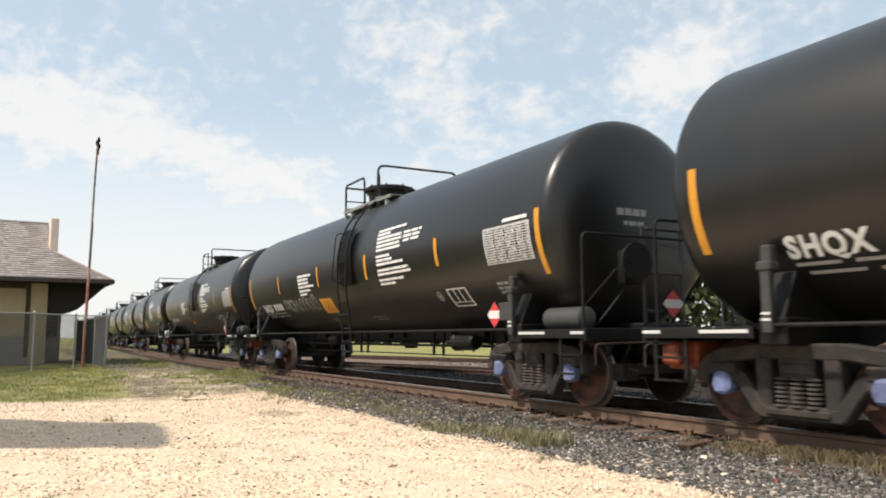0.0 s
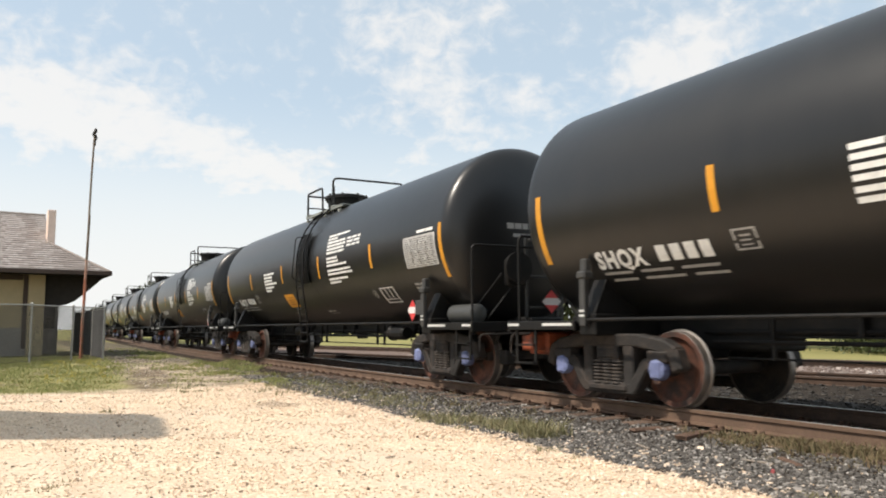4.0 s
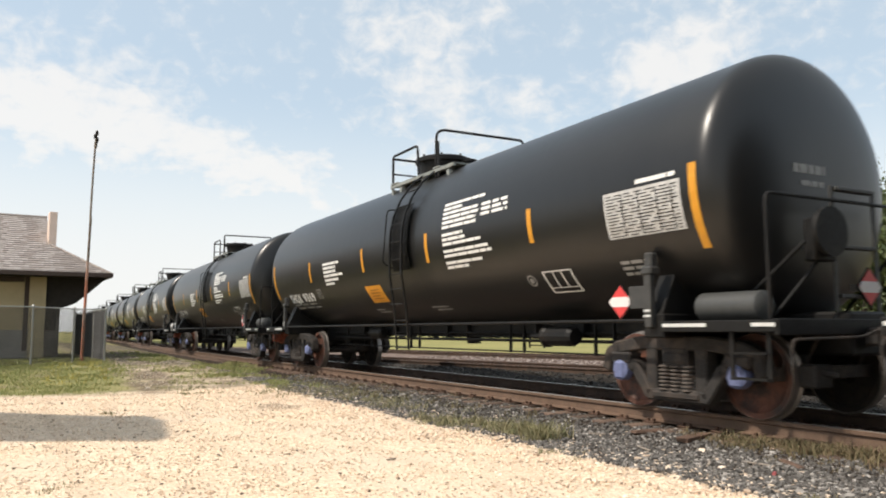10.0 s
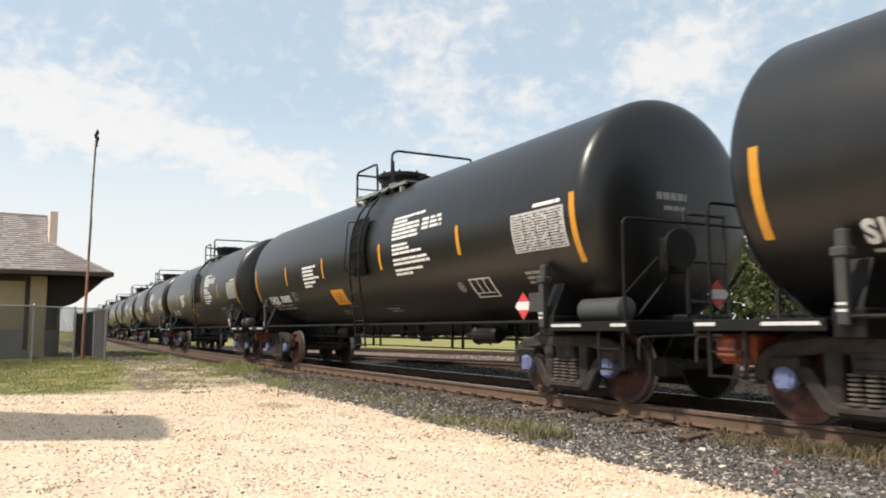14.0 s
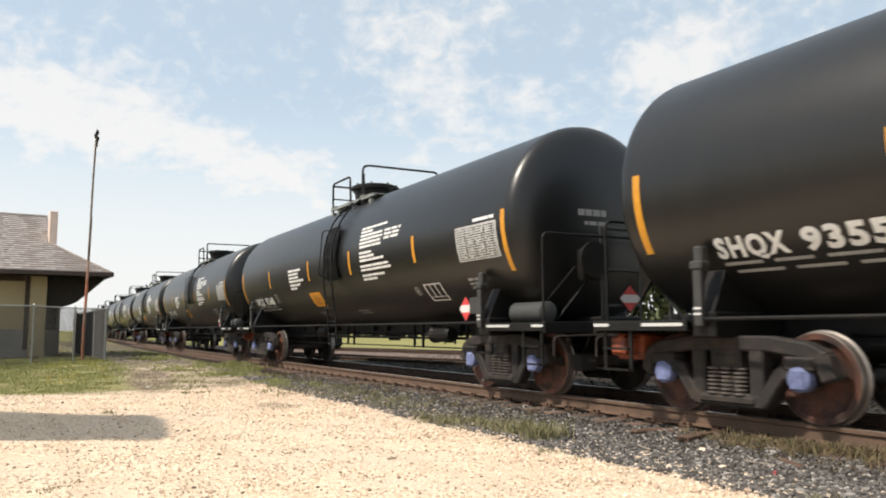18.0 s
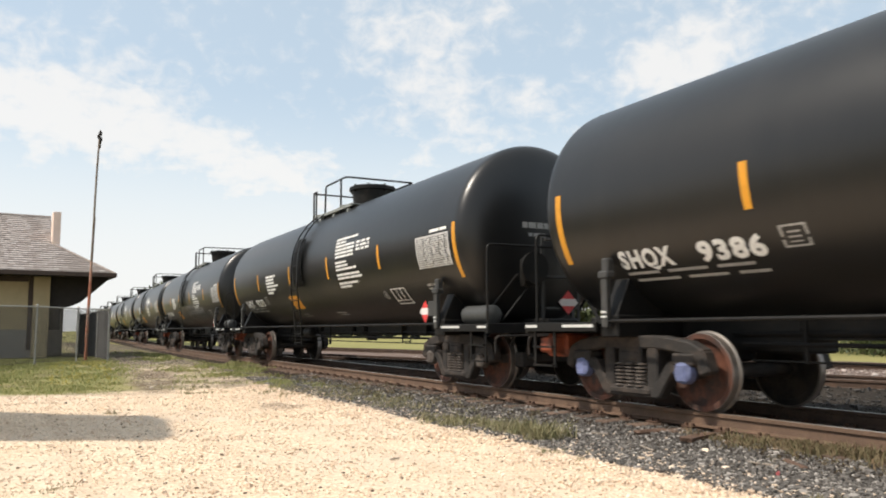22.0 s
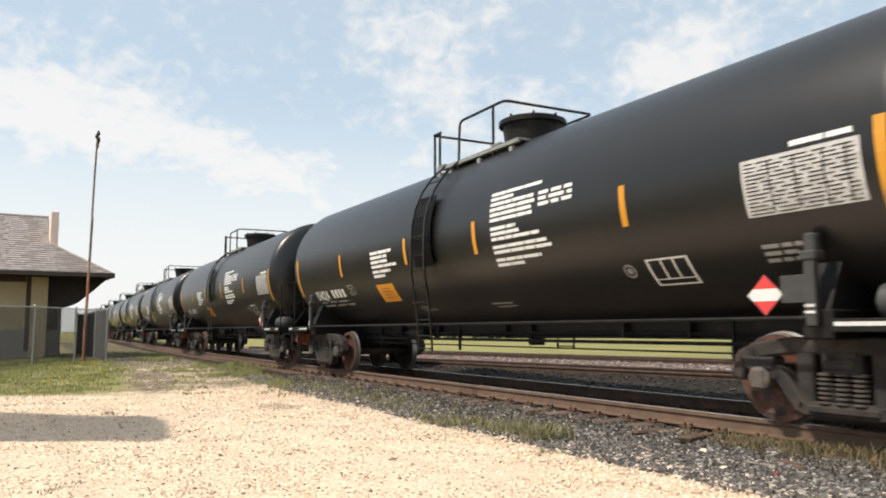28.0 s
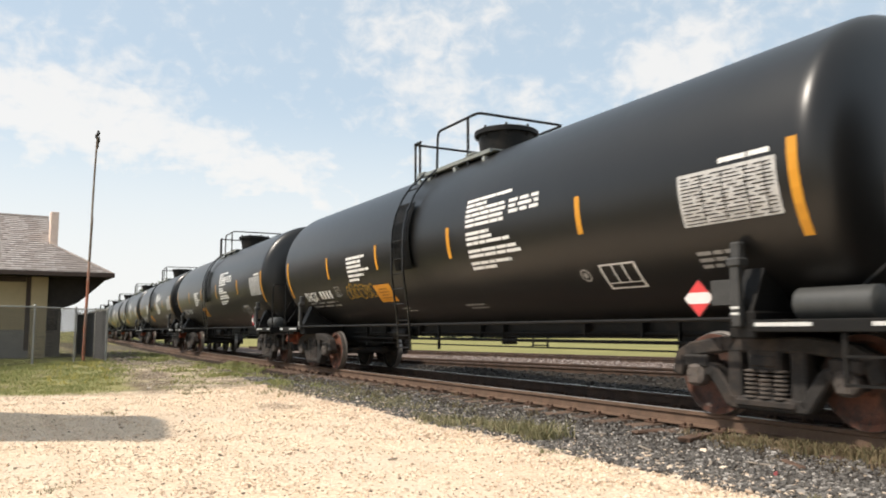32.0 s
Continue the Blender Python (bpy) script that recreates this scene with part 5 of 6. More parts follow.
def yard(r):
    y = 3.2 + 13.8 * r.rand() ** 1.3
    return r.uniform(-1.5, 5.4), y


def yard_edge(r):
    y = 3.2 + 14 * r.rand()
    return 4.9 + 0.5 * r.randn(), y


def lane(r):
    y = 17.2 + 16 * r.rand()
    return 2.4 + 3.2 * r.rand(), y


def behind(r):
    y = -2 + 34 * r.rand()
    return 9.4 + drift(y) + max(0.6, 14.0 - (y - 8.5) * 0.20 - 9.4) * r.rand(), y


def siding_bed(r):
    y = -2 + 30 * r.rand()
    return max(9.6, 14.25 - (y - 8.5) * 0.20) + 7.0 * r.rand() ** 1.4, y


add_pieces()
scatter("cinder_stones", "dark stones between the tracks, blackened for the train's shade", 7000, behind, (0.02, 0.05), M["darkstone"], 15)
scatter("siding_stones", "pale pinkish stones round the siding rails", 13000, siding_bed, (0.02, 0.05), M["pinkstone"], 16)
scatter("lane_stones", "pale and brown stones on the worn dirt by the line", 2200, lane, (0.010, 0.030), M["mixed"], 13)
scatter("ballast_stones", "grey crushed stones beside the rail", 30000, shoulder, (0.009, 0.022), M["stone"], 1, 0.8)
scatter("crib_stones", "dark crushed stones between the rails", 5000, crib, (0.018, 0.036), M["stone"], 2)
scatter("gravel_chips", "cream limestone chips lying on the yard", 24000, yard, (0.006, 0.015), M["pebble"], 3, 0.75)
scatter("edge_chips", "mixed pale chips along the edge of the gravel", 4200, yard_edge, (0.009, 0.024), M["pebble"], 5)
scatter("dark_chips", "small dark stones scattered on the gravel", 620, yard, (0.006, 0.018), M["twig"], 8)


# ---------------------------------------------------------------- grass
def tufts(name, label, spots, mat, seed):
    """spots: (x, y, radius, blades, height)."""
    r = np.random.RandomState(seed)
    V, F = [], []
    for x, y, rad, n, h in spots:
        for _ in range(n):
            a, q = r.rand() * 6.28, rad * math.sqrt(r.rand())
            bx, by = x + q * math.cos(a), y + q * math.sin(a)
            bz = surface_z(bx, by) - 0.01
            hh = h * r.uniform(0.4, 1.1)
            w = 0.0028 + 0.003 * r.rand() + 0.0006 * math.hypot(bx, by) * 0.35
            t = r.rand() * 6.28
            lean = Vector((r.randn() * 0.4 * hh, r.randn() * 0.4 * hh, 0))
            i = len(V)
            dx, dy = w * math.cos(t), w * math.sin(t)
            V += [(bx - dx, by - dy, bz), (bx + dx, by + dy, bz),
                  (bx + dx * 0.7 + lean.x * 0.4, by + dy * 0.7 + lean.y * 0.4, bz + hh * 0.6), (bx - dx * 0.7 + lean.x * 0.4, by - dy * 0.7 + lean.y * 0.4, bz + hh * 0.6),
                  (bx + lean.x, by + lean.y, bz + hh)]
            F += [(i, i + 1, i + 2, i + 3), (i + 3, i + 2, i + 4)]
    me = bpy.data.meshes.new(name)
    me.from_pydata(V, [], F)
    me.materials.append(mat)
    return tagged(new(name, me), label, "grass", kind="stuff")


gr = random.Random(11)
spots = []
for _ in range(1000):                     # verge between the gravel and the fence
    y = gr.uniform(17.2, 33)
    x = gr.uniform(-5, 2.9 - max(0, 23 - y) * 0.22)
    spots.append((x, y, gr.uniform(0.2, 0.6), 64, gr.uniform(0.03, 0.085)))
for _ in range(90):                       # patches along the line further off
    y = gr.uniform(18, 45)
    spots.append((4.9 + drift(y) + gr.uniform(-1.6, 0.9), y, gr.uniform(0.1, 0.35), 30, gr.uniform(0.03, 0.09)))
for x, y, n in ((5.2, 20.5, 16), (6.1, 23.6, 34), (6.6, 26.5, 16), (3.8, 19.5, 8), (4.4, 22.9, 14), (5.9, 26.0, 20), (5.4, 17.2, 18), (4.6, 30.0, 18), (5.4, 35.0, 20)):
    for _ in range(n):
        spots.append((x + gr.gauss(0, 0.35), y + gr.gauss(0, 0.9), 0.25, 60, gr.uniform(0.06, 0.14)))
tufts("verge_grass", "patchy green grass and weeds by the fence", spots, M["grass"], 1)
spots = []
for _ in range(70):                       # yellow weeds in flower by the end of the fence
    y = gr.uniform(19, 28)
    spots.append((gr.uniform(0.9, 2.6) - max(0, 23 - y) * 0.12, y, 0.12, 7, gr.uniform(0.08, 0.13)))
tufts("flowering_weeds", "yellow flowering weeds among the verge grass", spots, M["flower"], 4)
spots = []
# clumps along the edge of the gravel: place, spread, number, height
for x, y, sx, sy, n, h in ((5.34, 7.45, 0.10, 0.28, 50, 0.21), (5.55, 7.9, 0.12, 0.35, 16, 0.13), (5.30, 9.05, 0.16, 0.55, 46, 0.13), (5.62, 8.7, 0.14, 0.40, 26, 0.11),
                           (5.50, 11.4, 0.22, 0.7, 40, 0.13), (5.75, 12.6, 0.25, 0.8, 44, 0.12), (5.45, 14.0, 0.30, 0.8, 50, 0.11), (5.1, 15.6, 0.35, 0.7, 46, 0.12),
                           (6.0, 15.0, 0.3, 1.6, 40, 0.10), (3.15, 15.9, 0.25, 0.3, 14, 0.08), (3.3, 16.6, 0.3, 0.3, 16, 0.10), (6.05, 10.4, 0.2, 1.0, 22, 0.08),
                           (5.0, 6.6, 0.12, 0.25, 8, 0.07), (0.34, 6.95, 0.05, 0.12, 10, 0.032), (0.0, 6.95, 0.04, 0.08, 6, 0.028), (5.24, 3.66, 0.05, 0.06, 7, 0.07), (1.36, 12.9, 0.04, 0.05, 5, 0.08)):
    for _ in range(n):
        spots.append((x + gr.gauss(0, sx), y + gr.gauss(0, sy), 0.09, 24 if y < 9.5 else 9, h * gr.uniform(0.4, 1.15)))
tufts("trackside_grass", "dusty green weeds along the edge of the ballast", spots, M["weed"], 2)
spots = []
for x, y, sx, sy, n, h in ((6.60, 5.35, 0.12, 0.30, 80, 0.10), (6.72, 4.75, 0.10, 0.35, 110, 0.12), (6.74, 4.0, 0.12, 0.40, 130, 0.14), (6.35, 4.4, 0.2, 0.4, 40, 0.05), (6.3, 12.5, 0.25, 2.2, 50, 0.10),
                           (6.25, 17.0, 0.2, 2.5, 60, 0.10)):
    for _ in range(n):
        spots.append((min(x + gr.gauss(0, sx), 6.93 + drift(y)), y + gr.gauss(0, sy), 0.09, 15, h * gr.uniform(0.5, 1.15)))
tufts("dry_grass", "dry yellow-brown grass beside the rail", spots, M["drygrass"], 3)


# ---------------------------------------------------------------- depot
def at_depot(x, y, z):
    """From the depot's own plan (origin under the eave's corner) to the yard."""
    a = radians(3)
    return Vector((3.42 + x * math.cos(a) - y * math.sin(a), 33.45 + x * math.sin(a) + y * math.cos(a), z))


def build_depot():
    depot = empty("depot", "cream stucco railway depot with a hipped wood-shingle roof", "building")
    depot.matrix_basis = Matrix.Translation((3.42, 33.45, 0)) @ Matrix.Rotation(radians(3), 4, "Z")
    x0, x1, y0, y1 = -14.0, -2.28, 1.35, 7.65        # walls
    t = 0.25
    for nm, b in (("wall", (x0, x1, y0, y0 + t)), ("wall", (x0, x1, y1 - t, y1)), ("wall", (x1 - t, x1, y0 + t, y1 - t)), ("wall", (x0, x0 + t, y0 + t, y1 - t))):
        bm = bmesh.new()
        box(bm, *b, -0.25, 3.16, 0.01)
        part(nm, bm, M["cream"], depot, "cream stucco wall")
    bm = bmesh.new()
    box(bm, x0, x1 + 0.004, y0 - 0.05, y0 - 0.004, -0.25, 1.02, 0.01)
    part("wainscot", bm, M["wainscot"], depot, "grey lower wall panelling")
    bm = bmesh.new()
    box(bm, x1 - 0.56, x1 + 0.03, y0 - 0.09, y0 - 0.055, -0.25, 3.14, 0.008)
    part("pilaster", bm, M["cream"], depot)
    for xa, xb, za, zb in ((x1 - 0.74, x1 - 0.58, 0.2, 3.14), (x0, x1 - 0.76, 2.92, 3.14), (x1 - 2.9, x1 - 2.74, 0.2, 2.9)):
        bm = bmesh.new()
        box(bm, xa, xb, y0 - 0.10, y0 - 0.054, za, zb, 0.006)
        part("trim_board", bm, M["brown"], depot, "dark brown trim board")
    # bay that projects to the track
    bm = bmesh.new()
    box(bm, x1 + 0.004, x1 + 0.75, 3.2, 5.8, -0.25, 3.1, 0.02)
    part("bay", bm, M["wainscot"], depot, "projecting bay of the ticket office")
    for yy in (3.195,):
        bm = bmesh.new()
        box(bm, x1 + 0.15, x1 + 0.62, yy - 0.03, yy, 1.0, 2.3, 0.01)
        part("window", bm, M["glass"], depot, "dark bay window")
    # eaves, soffit, brackets
    bm = bmesh.new()
    box(bm, x0 - 2.2, 0.0, 0.0, 9.0, 3.165, 3.20, 0.0)
    part("soffit", bm, M["soffit"], depot, "dark boarded soffit")
    for b in ((x0 - 2.2, 0.03, -0.04, -0.004, 3.13, 3.30), (0.004, 0.04, 0.0, 9.0, 3.13, 3.30), (x0 - 2.2, 0.03, 9.004, 9.04, 3.13, 3.30)):
        bm = bmesh.new()
        box(bm, *b, 0.004)
        part("fascia", bm, M["brown"], depot, "dark brown fascia board")
    for i in range(5):
        yy = 1.45 + i * 1.52
        bm = bmesh.new()
        prof = [(x1 + 0.01, 1.80), (x1 + 0.30, 1.84), (x1 + 0.85, 1.98), (x1 + 1.15, 2.12), (x1 + 1.6, 2.52), (x1 + 2.2, 3.10), (x1 + 2.2, 3.16), (x1 + 0.01, 3.16)]
        va = [bm.verts.new((x, yy, z)) for x, z in prof]
        vb = [bm.verts.new((x, yy + 0.16, z)) for x, z in prof]
        bm.faces.new(va), bm.faces.new(vb[::-1])
        n = len(prof)
        for k in range(n):
            bm.faces.new((va[k], vb[k], vb[(k + 1) % n], va[(k + 1) % n]))
        bmesh.ops.recalc_face_normals(bm, faces=bm.faces)
        part("bracket", bm, M["soffit"], depot, "deep dark timber eave bracket")
    # roof: lower hips and an upper gable, in overlapping courses
    pitch = (5.98 - 3.22) / 4.5
    roof = new("roof")
    roof.parent = depot
    roof["label"] = "hipped roof of weathered grey wood shingles"
    bm = bmesh.new()
    za = 3.22
    xg = -2.1
    v = [bm.verts.new(p_) for p_ in ((x0 - 2.2, 0, za), (0, 0, za), (0, 9, za), (x0 - 2.2, 9, za), (xg, -xg, za - xg * pitch), (xg, 4.5, 5.98), (xg, 9 + xg, za - xg * pitch),
                                     (x0 - 0.1, 4.5, 5.98))]
    bm.faces.new((v[0], v[1], v[4], v[5], v[7]))
    bm.faces.new((v[1], v[2], v[6], v[4]))
    bm.faces.new((v[2], v[3], v[7], v[5], v[6]))
    bm.faces.new((v[3], v[0], v[7]))
    bm.faces.new((v[4], v[6], v[5]))
    part("roof_deck", bm, M["shingle"], roof)
    r = random.Random(2)
    n = 27
    for i in range(n):
        d0, d1 = 4.5 * i / n, 4.5 * (i + 1.25) / n
        d1 = min(d1, 4.52)
        z0, z1 = za + d0 * pitch + 0.030, za + d1 * pitch + 0.012
        xe0 = -min(d0, 2.1) - (0.0 if d0 < 2.1 else 0.0)
        xe1 = -min(d1, 2.1)
        # single shingles of uneven width and butt along the course
        bm = bmesh.new()
        x = x0 - 2.2 + min(d0, 4)
        x = max(x, -9.0)
        while x < xe0 - 0.02:
            w = r.uniform(0.10, 0.24)
            e = min(x + w, xe0)
            k = r.uniform(-0.012, 0.012)
            lift = r.uniform(0, 0.014)
            ee = min(e, xe1 + 0.05) if e > xe1 else e
            vs = [bm.verts.new(p_) for p_ in ((x, d0 - 0.02 + k, z0 + lift + k * pitch), (e - 0.008, d0 - 0.02 + k, z0 + lift + k * pitch), (max(ee, x + 0.02) - 0.008, d1, z1), (x, d1, z1))]
            bm.faces.new(vs)
            lo = [bm.verts.new((q.co.x, q.co.y, q.co.z - 0.028)) for q in vs[:2]]
            bm.faces.new((lo[0], lo[1], vs[1], vs[0]))
            x = e
        part("shingle_course", bm, M["shingle_row"], roof)
    bm = bmesh.new()
    cyl(bm, (0.0, 0.0, za + 0.03), (xg, -xg, za - xg * pitch + 0.03), 0.06, 6)
    part("hip_cap", bm, M["shingle"], roof)
    bm = bmesh.new()
    cyl(bm, (-10, 4.5, 6.0), (xg, 4.5, 6.0), 0.07, 6)
    part("ridge_cap", bm, M["shingle"], roof)
    bm = bmesh.new()
    box(bm, xg - 0.10, xg + 0.20, 2.15, 2.85, 3.6, 5.95, 0.015)
    part("chimney", bm, M["pink"], roof, "pale pink stuccoed chimney")


M["shingle_row"] = island_mat("weathered_shingle", [(0.25, 0.21, 0.19), (0.32, 0.28, 0.255), (0.38, 0.335, 0.31), (0.21, 0.175, 0.155), (0.30, 0.255, 0.23)], 0.9)
build_depot()


# ---------------------------------------------------------------- chain-link fence, pole
def build_fence():
    fence = empty("chain_link_fence", "galvanised chain-link fence with a top rail and posts", "fence")
    line = [(-3.3, 22.2), (-2.05, 23.9), (-0.76, 25.6), (0.53, 27.3), (1.82, 29.04), (2.87, 29.6), (2.74, 32.6), (2.62, 35.6), (2.50, 38.6)]
    H = 1.83
    for i, (x, y) in enumerate(line):
        bm = bmesh.new()
        z = ground_z(x, y)
        cyl(bm, (x, y, z - 0.05), (x, y, z + H + 0.03), 0.038 if i in (5,) else 0.032, 10)
        lathe(bm, [(z + H + 0.03, 0.045), (z + H + 0.06, 0.03), (z + H + 0.075, 0.0)], "z", 10, (x, y, 0))
        part("post", bm, M["galv"], fence, smooth=40)
    for (xa, ya), (xb, yb) in zip(line, line[1:]):
        za, zb = ground_z(xa, ya) + 0.04, ground_z(xb, yb) + 0.04
        a, b = Vector((xa, ya, za)), Vector((xb, yb, zb))
        bm = bmesh.new()
        cyl(bm, a + Vector((0, 0, H - 0.05)), b + Vector((0, 0, H - 0.05)), 0.022, 8)
        part("top_rail", bm, M["galv"], fence, smooth=40)
        L = (b - a).length
        step = 0.05
        bm = bmesh.new()
        hh = H - 0.08
        k = -int(hh / step) - 1
        while k * step < L:
            for sgn in (1, -1):
                # a wire that climbs at 45 degrees, clipped to the panel
                u0, w0 = k * step, 0.0
                u1, w1 = u0 + hh, hh
                if u0 < 0:
                    w0, u0 = -u0, 0.0
                if u1 > L:
                    w1, u1 = w1 - (u1 - L), L
                if w1 - w0 < 0.02:
                    continue
                ps = []
                for u, w in ((u0, w0), (u1, w1)):
                    uu = u if sgn > 0 else L - u
                    ps.append(a.lerp(b, uu / L) + Vector((0, 0, w)))
                cyl(bm, ps[0], ps[1], 0.0048, 3, cap=False)
            k += 1
        ob = part("mesh_panel", bm, M["wire"], fence, "woven wire mesh")
        ob["kind"] = "stuff"


build_fence()


def build_pole():
    pole = empty("flag_pole", "tall rusty bare flagpole behind the fence", "pole")
    z = ground_z(2.35, 30.6)
    rr = random.Random(3)
    for nm, mat, lab, pts in (("lower_shaft", M["polerust"], "orange-red rusty lower length of pipe", [(0, 0.055), (1.4, 0.053), (2.6, 0.052), (2.7, 0.045), (3.6, 0.045)]),
                              ("upper_shaft", M["poletop"], "grey-brown flaking upper length of pipe", [(3.6, 0.046), (4.4, 0.044), (5.2, 0.046), (5.3, 0.040), (6.8, 0.037), (8.35, 0.032)])):
        bm = bmesh.new()
        prev = None
        for h_, r in pts:
            o = (2.22 + 0.016 * h_ + (rr.uniform(-0.012, 0.012) if h_ not in (0, 3.6) else 0), 30.6, z + h_)
            if prev:
                cyl(bm, prev[0], o, prev[1], 10, r)
            prev = (o, r)
        part(nm, bm, mat, pole, lab, smooth=40)
    bm = bmesh.new()
    for i in range(5):
        a = rr.uniform(0, 6.28)
        lathe(bm, [(-0.12, 0.0), (-0.07, 0.045), (0.0, 0.06), (0.08, 0.04), (0.12, 0.0)], "z", 8, (2.37 + 0.035 * math.cos(a), 30.6 + 0.035 * math.sin(a), z + 7.95 + i * 0.12))
    part("truck_head", bm, M["soffit"], pole, "weathered pulley head", smooth=60)


build_pole()


# ---------------------------------------------------------------- an added open roof beside the yard, out of view, to shade the gravel
def build_shade_caster():
    caster = empty("carport", "added flat roof on posts, out of view, that shades the gravel", "carport")
    bm = bmesh.new()
    pts = [(-0.98, 9.78), (-0.78, 10.05), (-0.55, 11.9), (-0.68, 12.72), (-4.9, 16.4), (-5.2, 12.3)]
    lo = [bm.verts.new((x, y, 2.93)) for x, y in pts]
    hi = [bm.verts.new((x, y, 3.05)) for x, y in pts]
    bm.faces.new(lo[::-1]), bm.faces.new(hi)
    for i in range(6):
        bm.faces.new((lo[i], lo[(i + 1) % 6], hi[(i + 1) % 6], hi[i]))
    bmesh.ops.recalc_face_normals(bm, faces=bm.faces)
    part("roof", bm, M["caster_paint"], caster, "pale slab of the added shade caster")
    for x, y in ((-2.7, 11.4), (-2.6, 13.6), (-4.8, 12.6), (-4.6, 15.4)):
        bm = bmesh.new()
        z = ground_z(x, y)
        box(bm, x - 0.06, x + 0.06, y - 0.06, y + 0.06, z - 0.05, 2.926, 0.01)
        part("post", bm, M["caster_paint"], caster)


build_shade_caster()


# ---------------------------------------------------------------- trees
def build_tree(x, y, height, spread, seed, leaves, mat, label, leaf=1.0):
    r = random.Random(seed)
    tree = empty("tree", label, "tree", "trees")
    z = ground_z(x, y)
    bm = bmesh.new()
    ends = []
    def limb(p, d, length, rad, depth):
        q = p + d * length
        mid = p.lerp(q, 0.5) + Vector((r.uniform(-1, 1), r.uniform(-1, 1), 0)) * length * 0.06
        cyl(bm, p, mid, rad, 7, rad * 0.85)
        cyl(bm, mid, q, rad * 0.85, 7, rad * 0.65)
        ends.append((q, depth))
        if depth < 3:
            for _ in range(3 if depth else 5):
                nd = (d + Vector((r.uniform(-1, 1), r.uniform(-1, 1), r.uniform(-0.3, 0.7))) * 0.9).normalized()
                limb(p.lerp(q, r.uniform(0.55, 1.0)), nd, length * r.uniform(0.5, 0.75), rad * 0.55, depth + 1)
    limb(Vector((x, y, z - 0.1)), Vector((0.03, 0.02, 1)).normalized(), height * 0.38, height * 0.028, 0)
    part("trunk", bm, M["trunk"], tree, "rough brown trunk and limbs", smooth=60)
    V, F = [], []
    tips = [e for e, d in ends if d >= 2] or [e for e, d in ends]
    for i in range(leaves):
        c = r.choice(tips)
        o = Vector((r.gauss(0, 1), r.gauss(0, 1), r.gauss(0, 0.8))) * spread * 0.16
        p_ = c + o
        if p_.z < z + height * 0.16:
            continue
        s = r.uniform(0.06, 0.15) * (height / 8) * leaf
        u = Vector((r.gauss(0, 1), r.gauss(0, 1), r.gauss(0, 1))).normalized()
        w = u.cross(Vector((r.gauss(0, 1), r.gauss(0, 1), r.gauss(0, 1)))).normalized()
        k = len(V)
        V += [p_ - u * s, p_ + w * s * 0.55, p_ + u * s, p_ - w * s * 0.55]
        F.append((k, k + 1, k + 2, k + 3))
    me = bpy.data.meshes.new("crown")
    me.from_pydata([tuple(v) for v in V], [], F)
    me.materials.append(mat)
    ob = new("crown", me)
    ob.parent = tree
    ob["label"] = "loose crown of small green leaves"


for x, y, h_, sp, sd in ((40, 24.4, 9.6, 7.5, 1), (41.5, 22.2, 10.0, 8, 2), (44, 27.5, 9.6, 8, 3), (38.5, 19.5, 9.0, 7, 4), (46, 23.5, 10.5, 8, 5), (43, 32.0, 9.4, 8, 6)):
    build_tree(x, y, h_, sp, sd, 16000, M["leaf"], "broad green deciduous tree across the field")
for x, y, h_, sp, sd in ((18.2, 124, 9.0, 4, 7), (19.6, 122, 8.6, 4, 8)):
    build_tree(x, y, h_, sp, sd, 6000, M["farleaf"], "far green tree behind the train", 2.4)


def build_hedge():
    """A far belt of tall trees across the field, one mass of leaf clumps."""
    r = np.random.RandomState(17)
    V, F = [], []
    for i in range(26000):
        q = r.uniform(-230, 50)
        h = 13 + 2.5 * noise.noise(Vector((q * 0.03, 0, 0))) + 3.0 * noise.noise(Vector((q * 0.11, 4, 0))) - 4.5 * max(0.0, min(1.0, q / 30))
        d = r.randn()
        x, y = 65 - q * 0.7 + d * 1.6, 112 + q * 0.6 + d * 2.2
        z = -0.6 + h * r.rand() ** 0.75
        s = r.uniform(0.4, 1.1)
        u, w = r.randn(3), r.randn(3)
        u, w = u / np.linalg.norm(u) * s, w / np.linalg.norm(w) * s
        k = len(V)
        c = np.array((x, y, z))
        V += [tuple(c - u), tuple(c + w), tuple(c + u), tuple(c - w)]
        F.append((k, k + 1, k + 2, k + 3))
    me = bpy.data.meshes.new("far_hedge")
    me.from_pydata(V, [], F)
    me.materials.append(M["farleaf"])
    tagged(new("far_hedge", me), "far dark green belt of tall trees across the field", "trees", kind="stuff")


build_hedge()


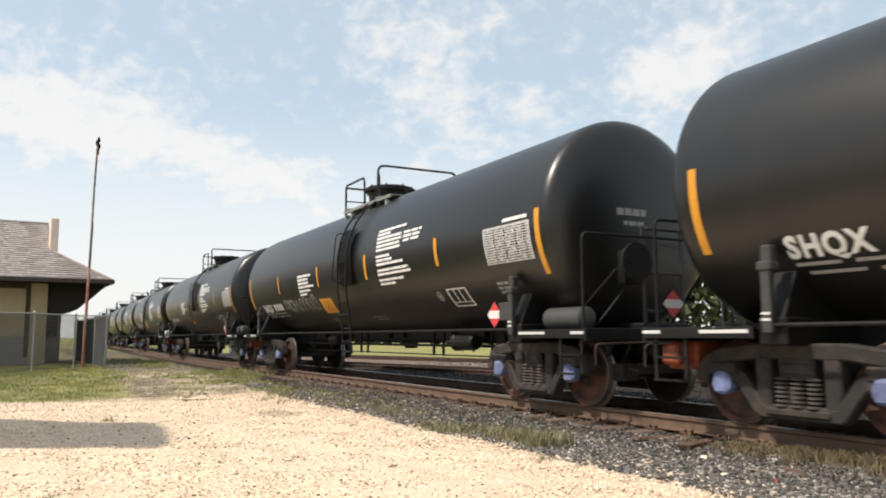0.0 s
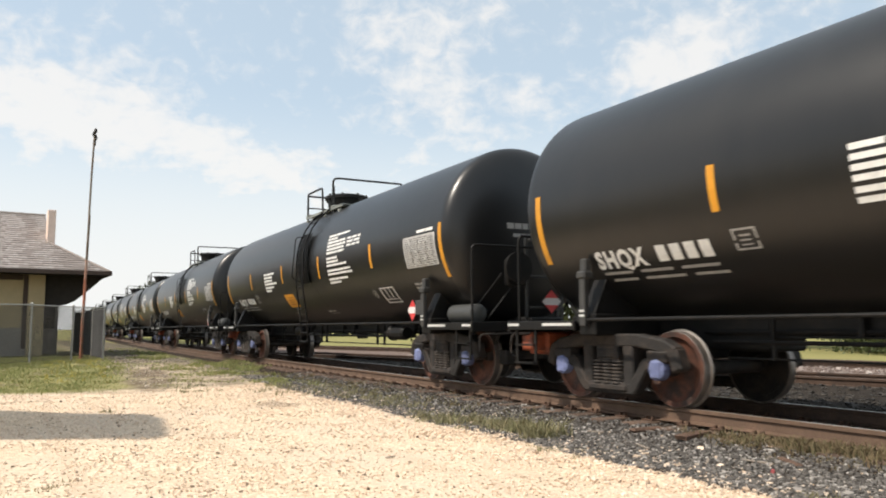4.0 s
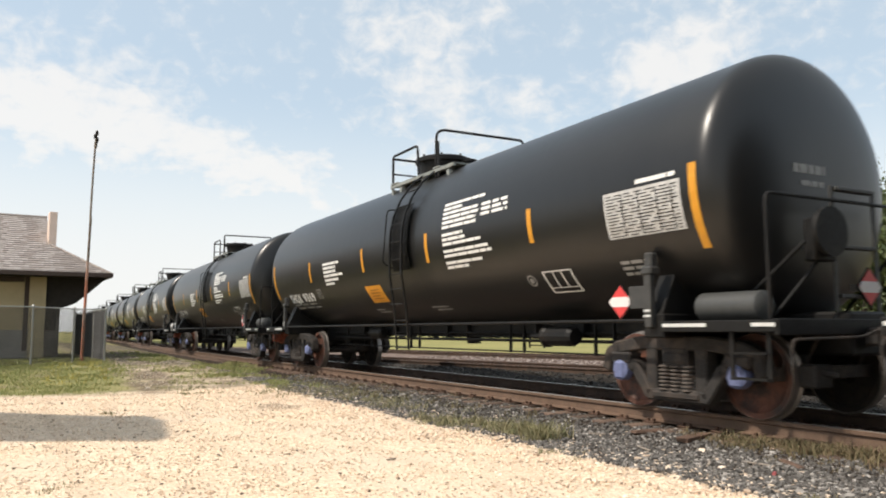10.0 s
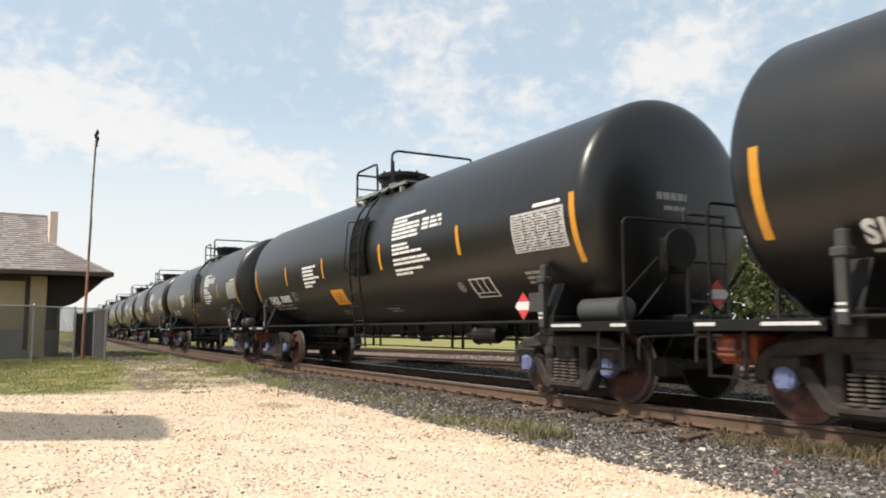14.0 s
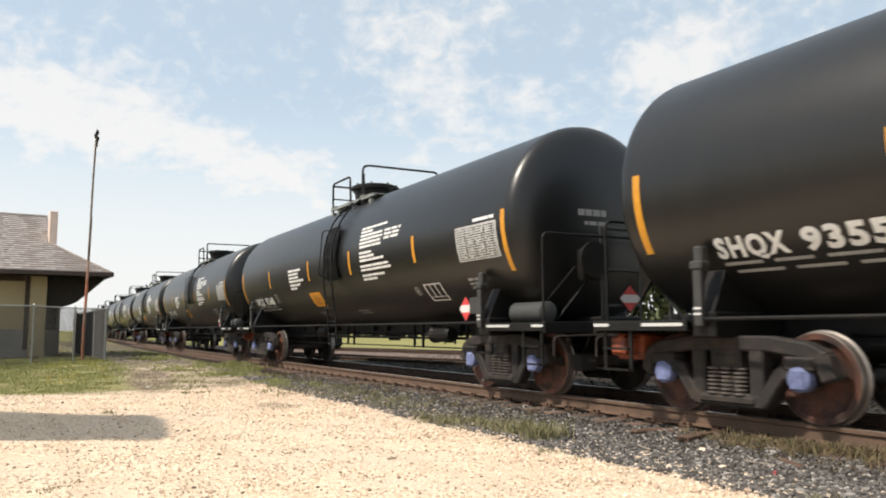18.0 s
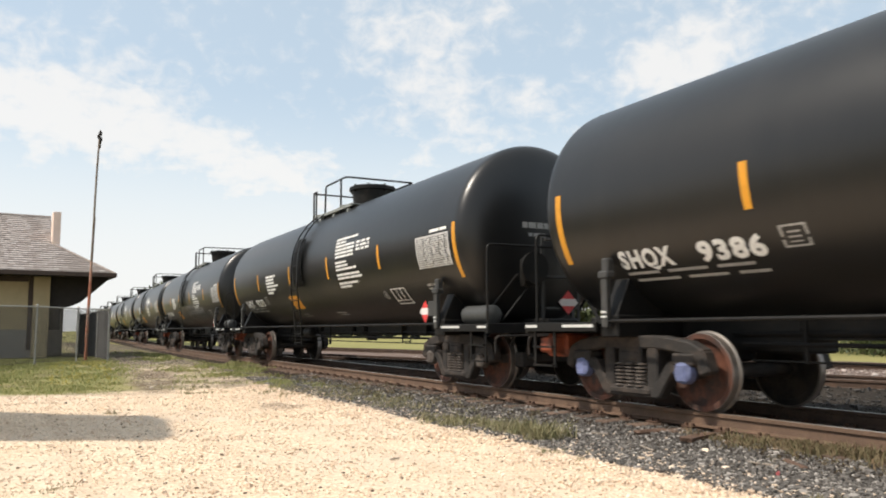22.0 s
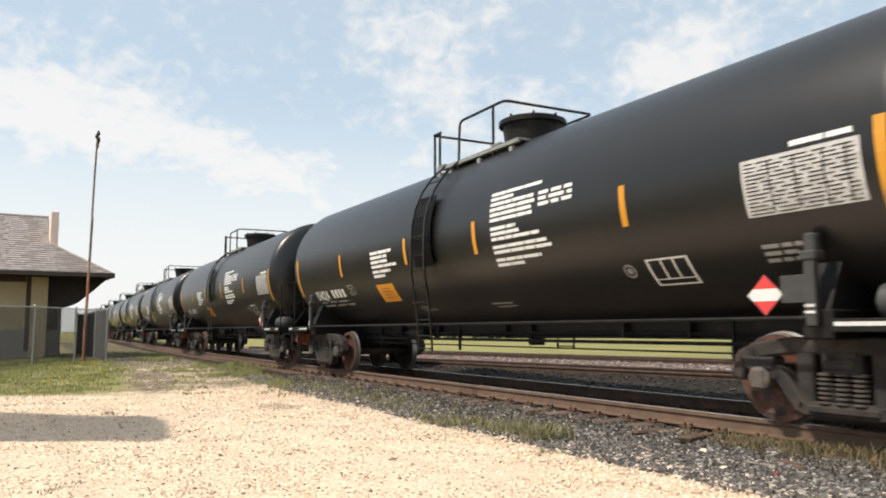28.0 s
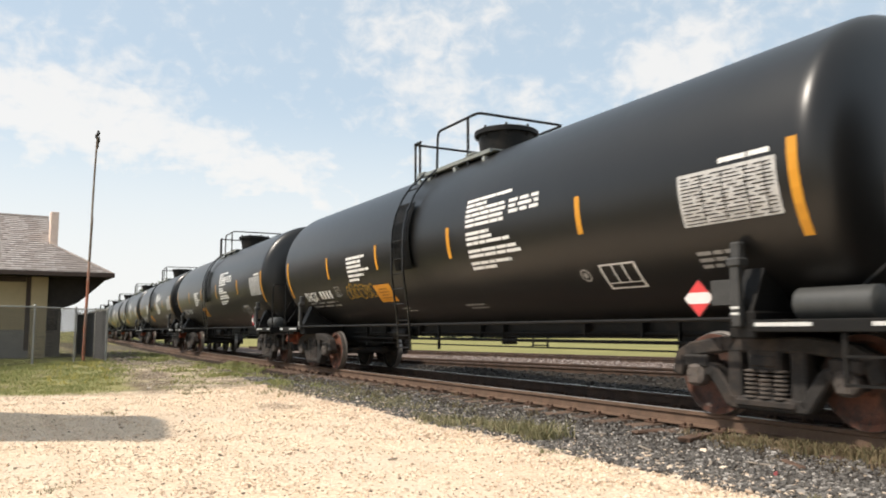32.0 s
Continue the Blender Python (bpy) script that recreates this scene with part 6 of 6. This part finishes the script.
def build_bushes():
    """Undergrowth at the foot of the trees across the field."""
    r = np.random.RandomState(23)
    for x, y in ((37.5, 21.5), (39.0, 23.6), (41, 25.6), (43, 21.0), (38.2, 17.5)):
        bush = empty("bush", "leafy green bush at the foot of the trees", "bush", "bushes")
        z = ground_z(x, y)
        bm = bmesh.new()
        for _ in range(6):
            d = Vector((r.randn() * 0.6, r.randn() * 0.6, 1.6))
            cyl(bm, (x, y, z - 0.05), Vector((x, y, z)) + d, 0.04, 5, 0.015)
        part("stem", bm, M["trunk"], bush)
        V, F = [], []
        for i in range(2600):
            c = np.array((x, y, z + 1.1)) + r.randn(3) * np.array((0.85, 0.85, 0.62))
            if c[2] < z:
                continue
            s = r.uniform(0.06, 0.13)
            u, w = r.randn(3), r.randn(3)
            u, w = u / np.linalg.norm(u) * s, w / np.linalg.norm(w) * s * 0.6
            k = len(V)
            V += [tuple(c - u), tuple(c + w), tuple(c + u), tuple(c - w)]
            F.append((k, k + 1, k + 2, k + 3))
        me = bpy.data.meshes.new("foliage")
        me.from_pydata(V, [], F)
        me.materials.append(M["leaf"])
        ob = new("foliage", me)
        ob.parent = bush


build_bushes()


def build_litter():
    """Broken tie ends, splinters of wood and a scrap of red by the rail."""
    r = random.Random(6)
    for x, y, l, w, h, a in ((6.45, 5.95, 0.50, 0.15, 0.055, 12), (6.42, 6.6, 0.42, 0.12, 0.04, -6), (6.15, 4.55, 0.40, 0.07, 0.03, 60)):
        bm = bmesh.new()
        box(bm, -l / 2, l / 2, -w / 2, w / 2, -h / 2, h / 2, 0.015)
        for v in bm.verts:
            v.co += Vector((r.uniform(-0.02, 0.02), r.uniform(-0.012, 0.012), r.uniform(-0.008, 0.008)))
        ob = part("broken_tie", bm, M["oldtie"], None)
        ob.matrix_basis = Matrix.Translation((x, y, surface_z(x, y) + h * 0.42)) @ Matrix.Rotation(radians(a), 4, "Z")
        tagged(ob, "short broken piece of weathered wooden tie", "timber", "broken ties")
    for x, y, l, a in ((5.72, 5.95, 0.30, 70), (5.6, 5.0, 0.22, 40), (5.9, 4.7, 0.3, 100), (3.3, 6.9, 0.12, 20), (6.0, 7.0, 0.2, 120)):
        bm = bmesh.new()
        box(bm, -l / 2, l / 2, -0.012, 0.012, -0.006, 0.006, 0.002)
        ob = part("wood_splinter", bm, M["splinter"], None)
        ob.matrix_basis = Matrix.Translation((x, y, surface_z(x, y) + 0.022)) @ Matrix.Rotation(radians(a), 4, "Z")
        tagged(ob, "pale splinter of wood on the stones", "splinter", "splinters")
    bm = bmesh.new()
    lathe(bm, [(-0.03, 0.0), (-0.03, 0.016), (0.03, 0.016), (0.03, 0.0)], "x", 10)
    ob = part("red_scrap", bm, M["scrap"], None)
    ob.matrix_basis = Matrix.Translation((5.65, 4.35, surface_z(5.65, 4.35) + 0.03)) @ Matrix.Rotation(radians(30), 4, "Z")
    tagged(ob, "small crushed red scrap among the stones", "scrap")


M["oldtie"] = material("rotten_tie", (0.13, 0.077, 0.052), 0.95, 0, 0.4, 8, 50, 0.6, 40)
M["splinter"] = material("grey_wood", (0.30, 0.25, 0.20), 0.9, 0, 0.2, 20, 60)
build_litter()


# ---------------------------------------------------------------- what moves
def travelled(t):
    """Metres that the train has run since the start."""
    return 13.1346 * t + 0.008333 * ((t - 16) ** 2 - 256) + nudge(t)


NUDGE = [(0, 0.0), (14, 0.0), (17, 0.15), (21, 0.12), (25, 0.10), (28, 0.0), (32, 0.0)]


def nudge(t):
    for (t0, a), (t1, b) in zip(NUDGE, NUDGE[1:]):
        if t <= t1:
            q = max(0.0, min(1.0, (t - t0) / (t1 - t0)))
            return a + (b - a) * q
    return NUDGE[-1][1]


def car_s(k, t):
    return 25.155 + CAR_LEN * k - CAR_LEN / 2 - travelled(t)


def motions():
    for k, car in CARS.items():
        rows = []
        for i in range(129):
            t = i * 0.25
            c, h = on_track(car_s(k, t))
            rows.append((t, Matrix.Translation(c) @ Matrix.Rotation(h, 4, "Z")))
        walk(car, rows)
        # wheels turn while the car is near
        for bog in [o for o in car.children if o.name.startswith("bogie")]:
            for w in [o for o in bog.children if o.name.startswith("wheelset")]:
                place = w.location.copy()
                rows = []
                for i in range(961):
                    t = i / FPS
                    s = car_s(k, t) + bog.location.y
                    if -4 < s < 34 or i in (0, 960):
                        q = max(-4.0, min(34.0, s))
                        rows.append((t, Matrix.Translation(place) @ Matrix.Rotation(-(q % (2 * math.pi * 0.457)) / 0.457, 4, "X")))
                walk(w, rows)


motions()
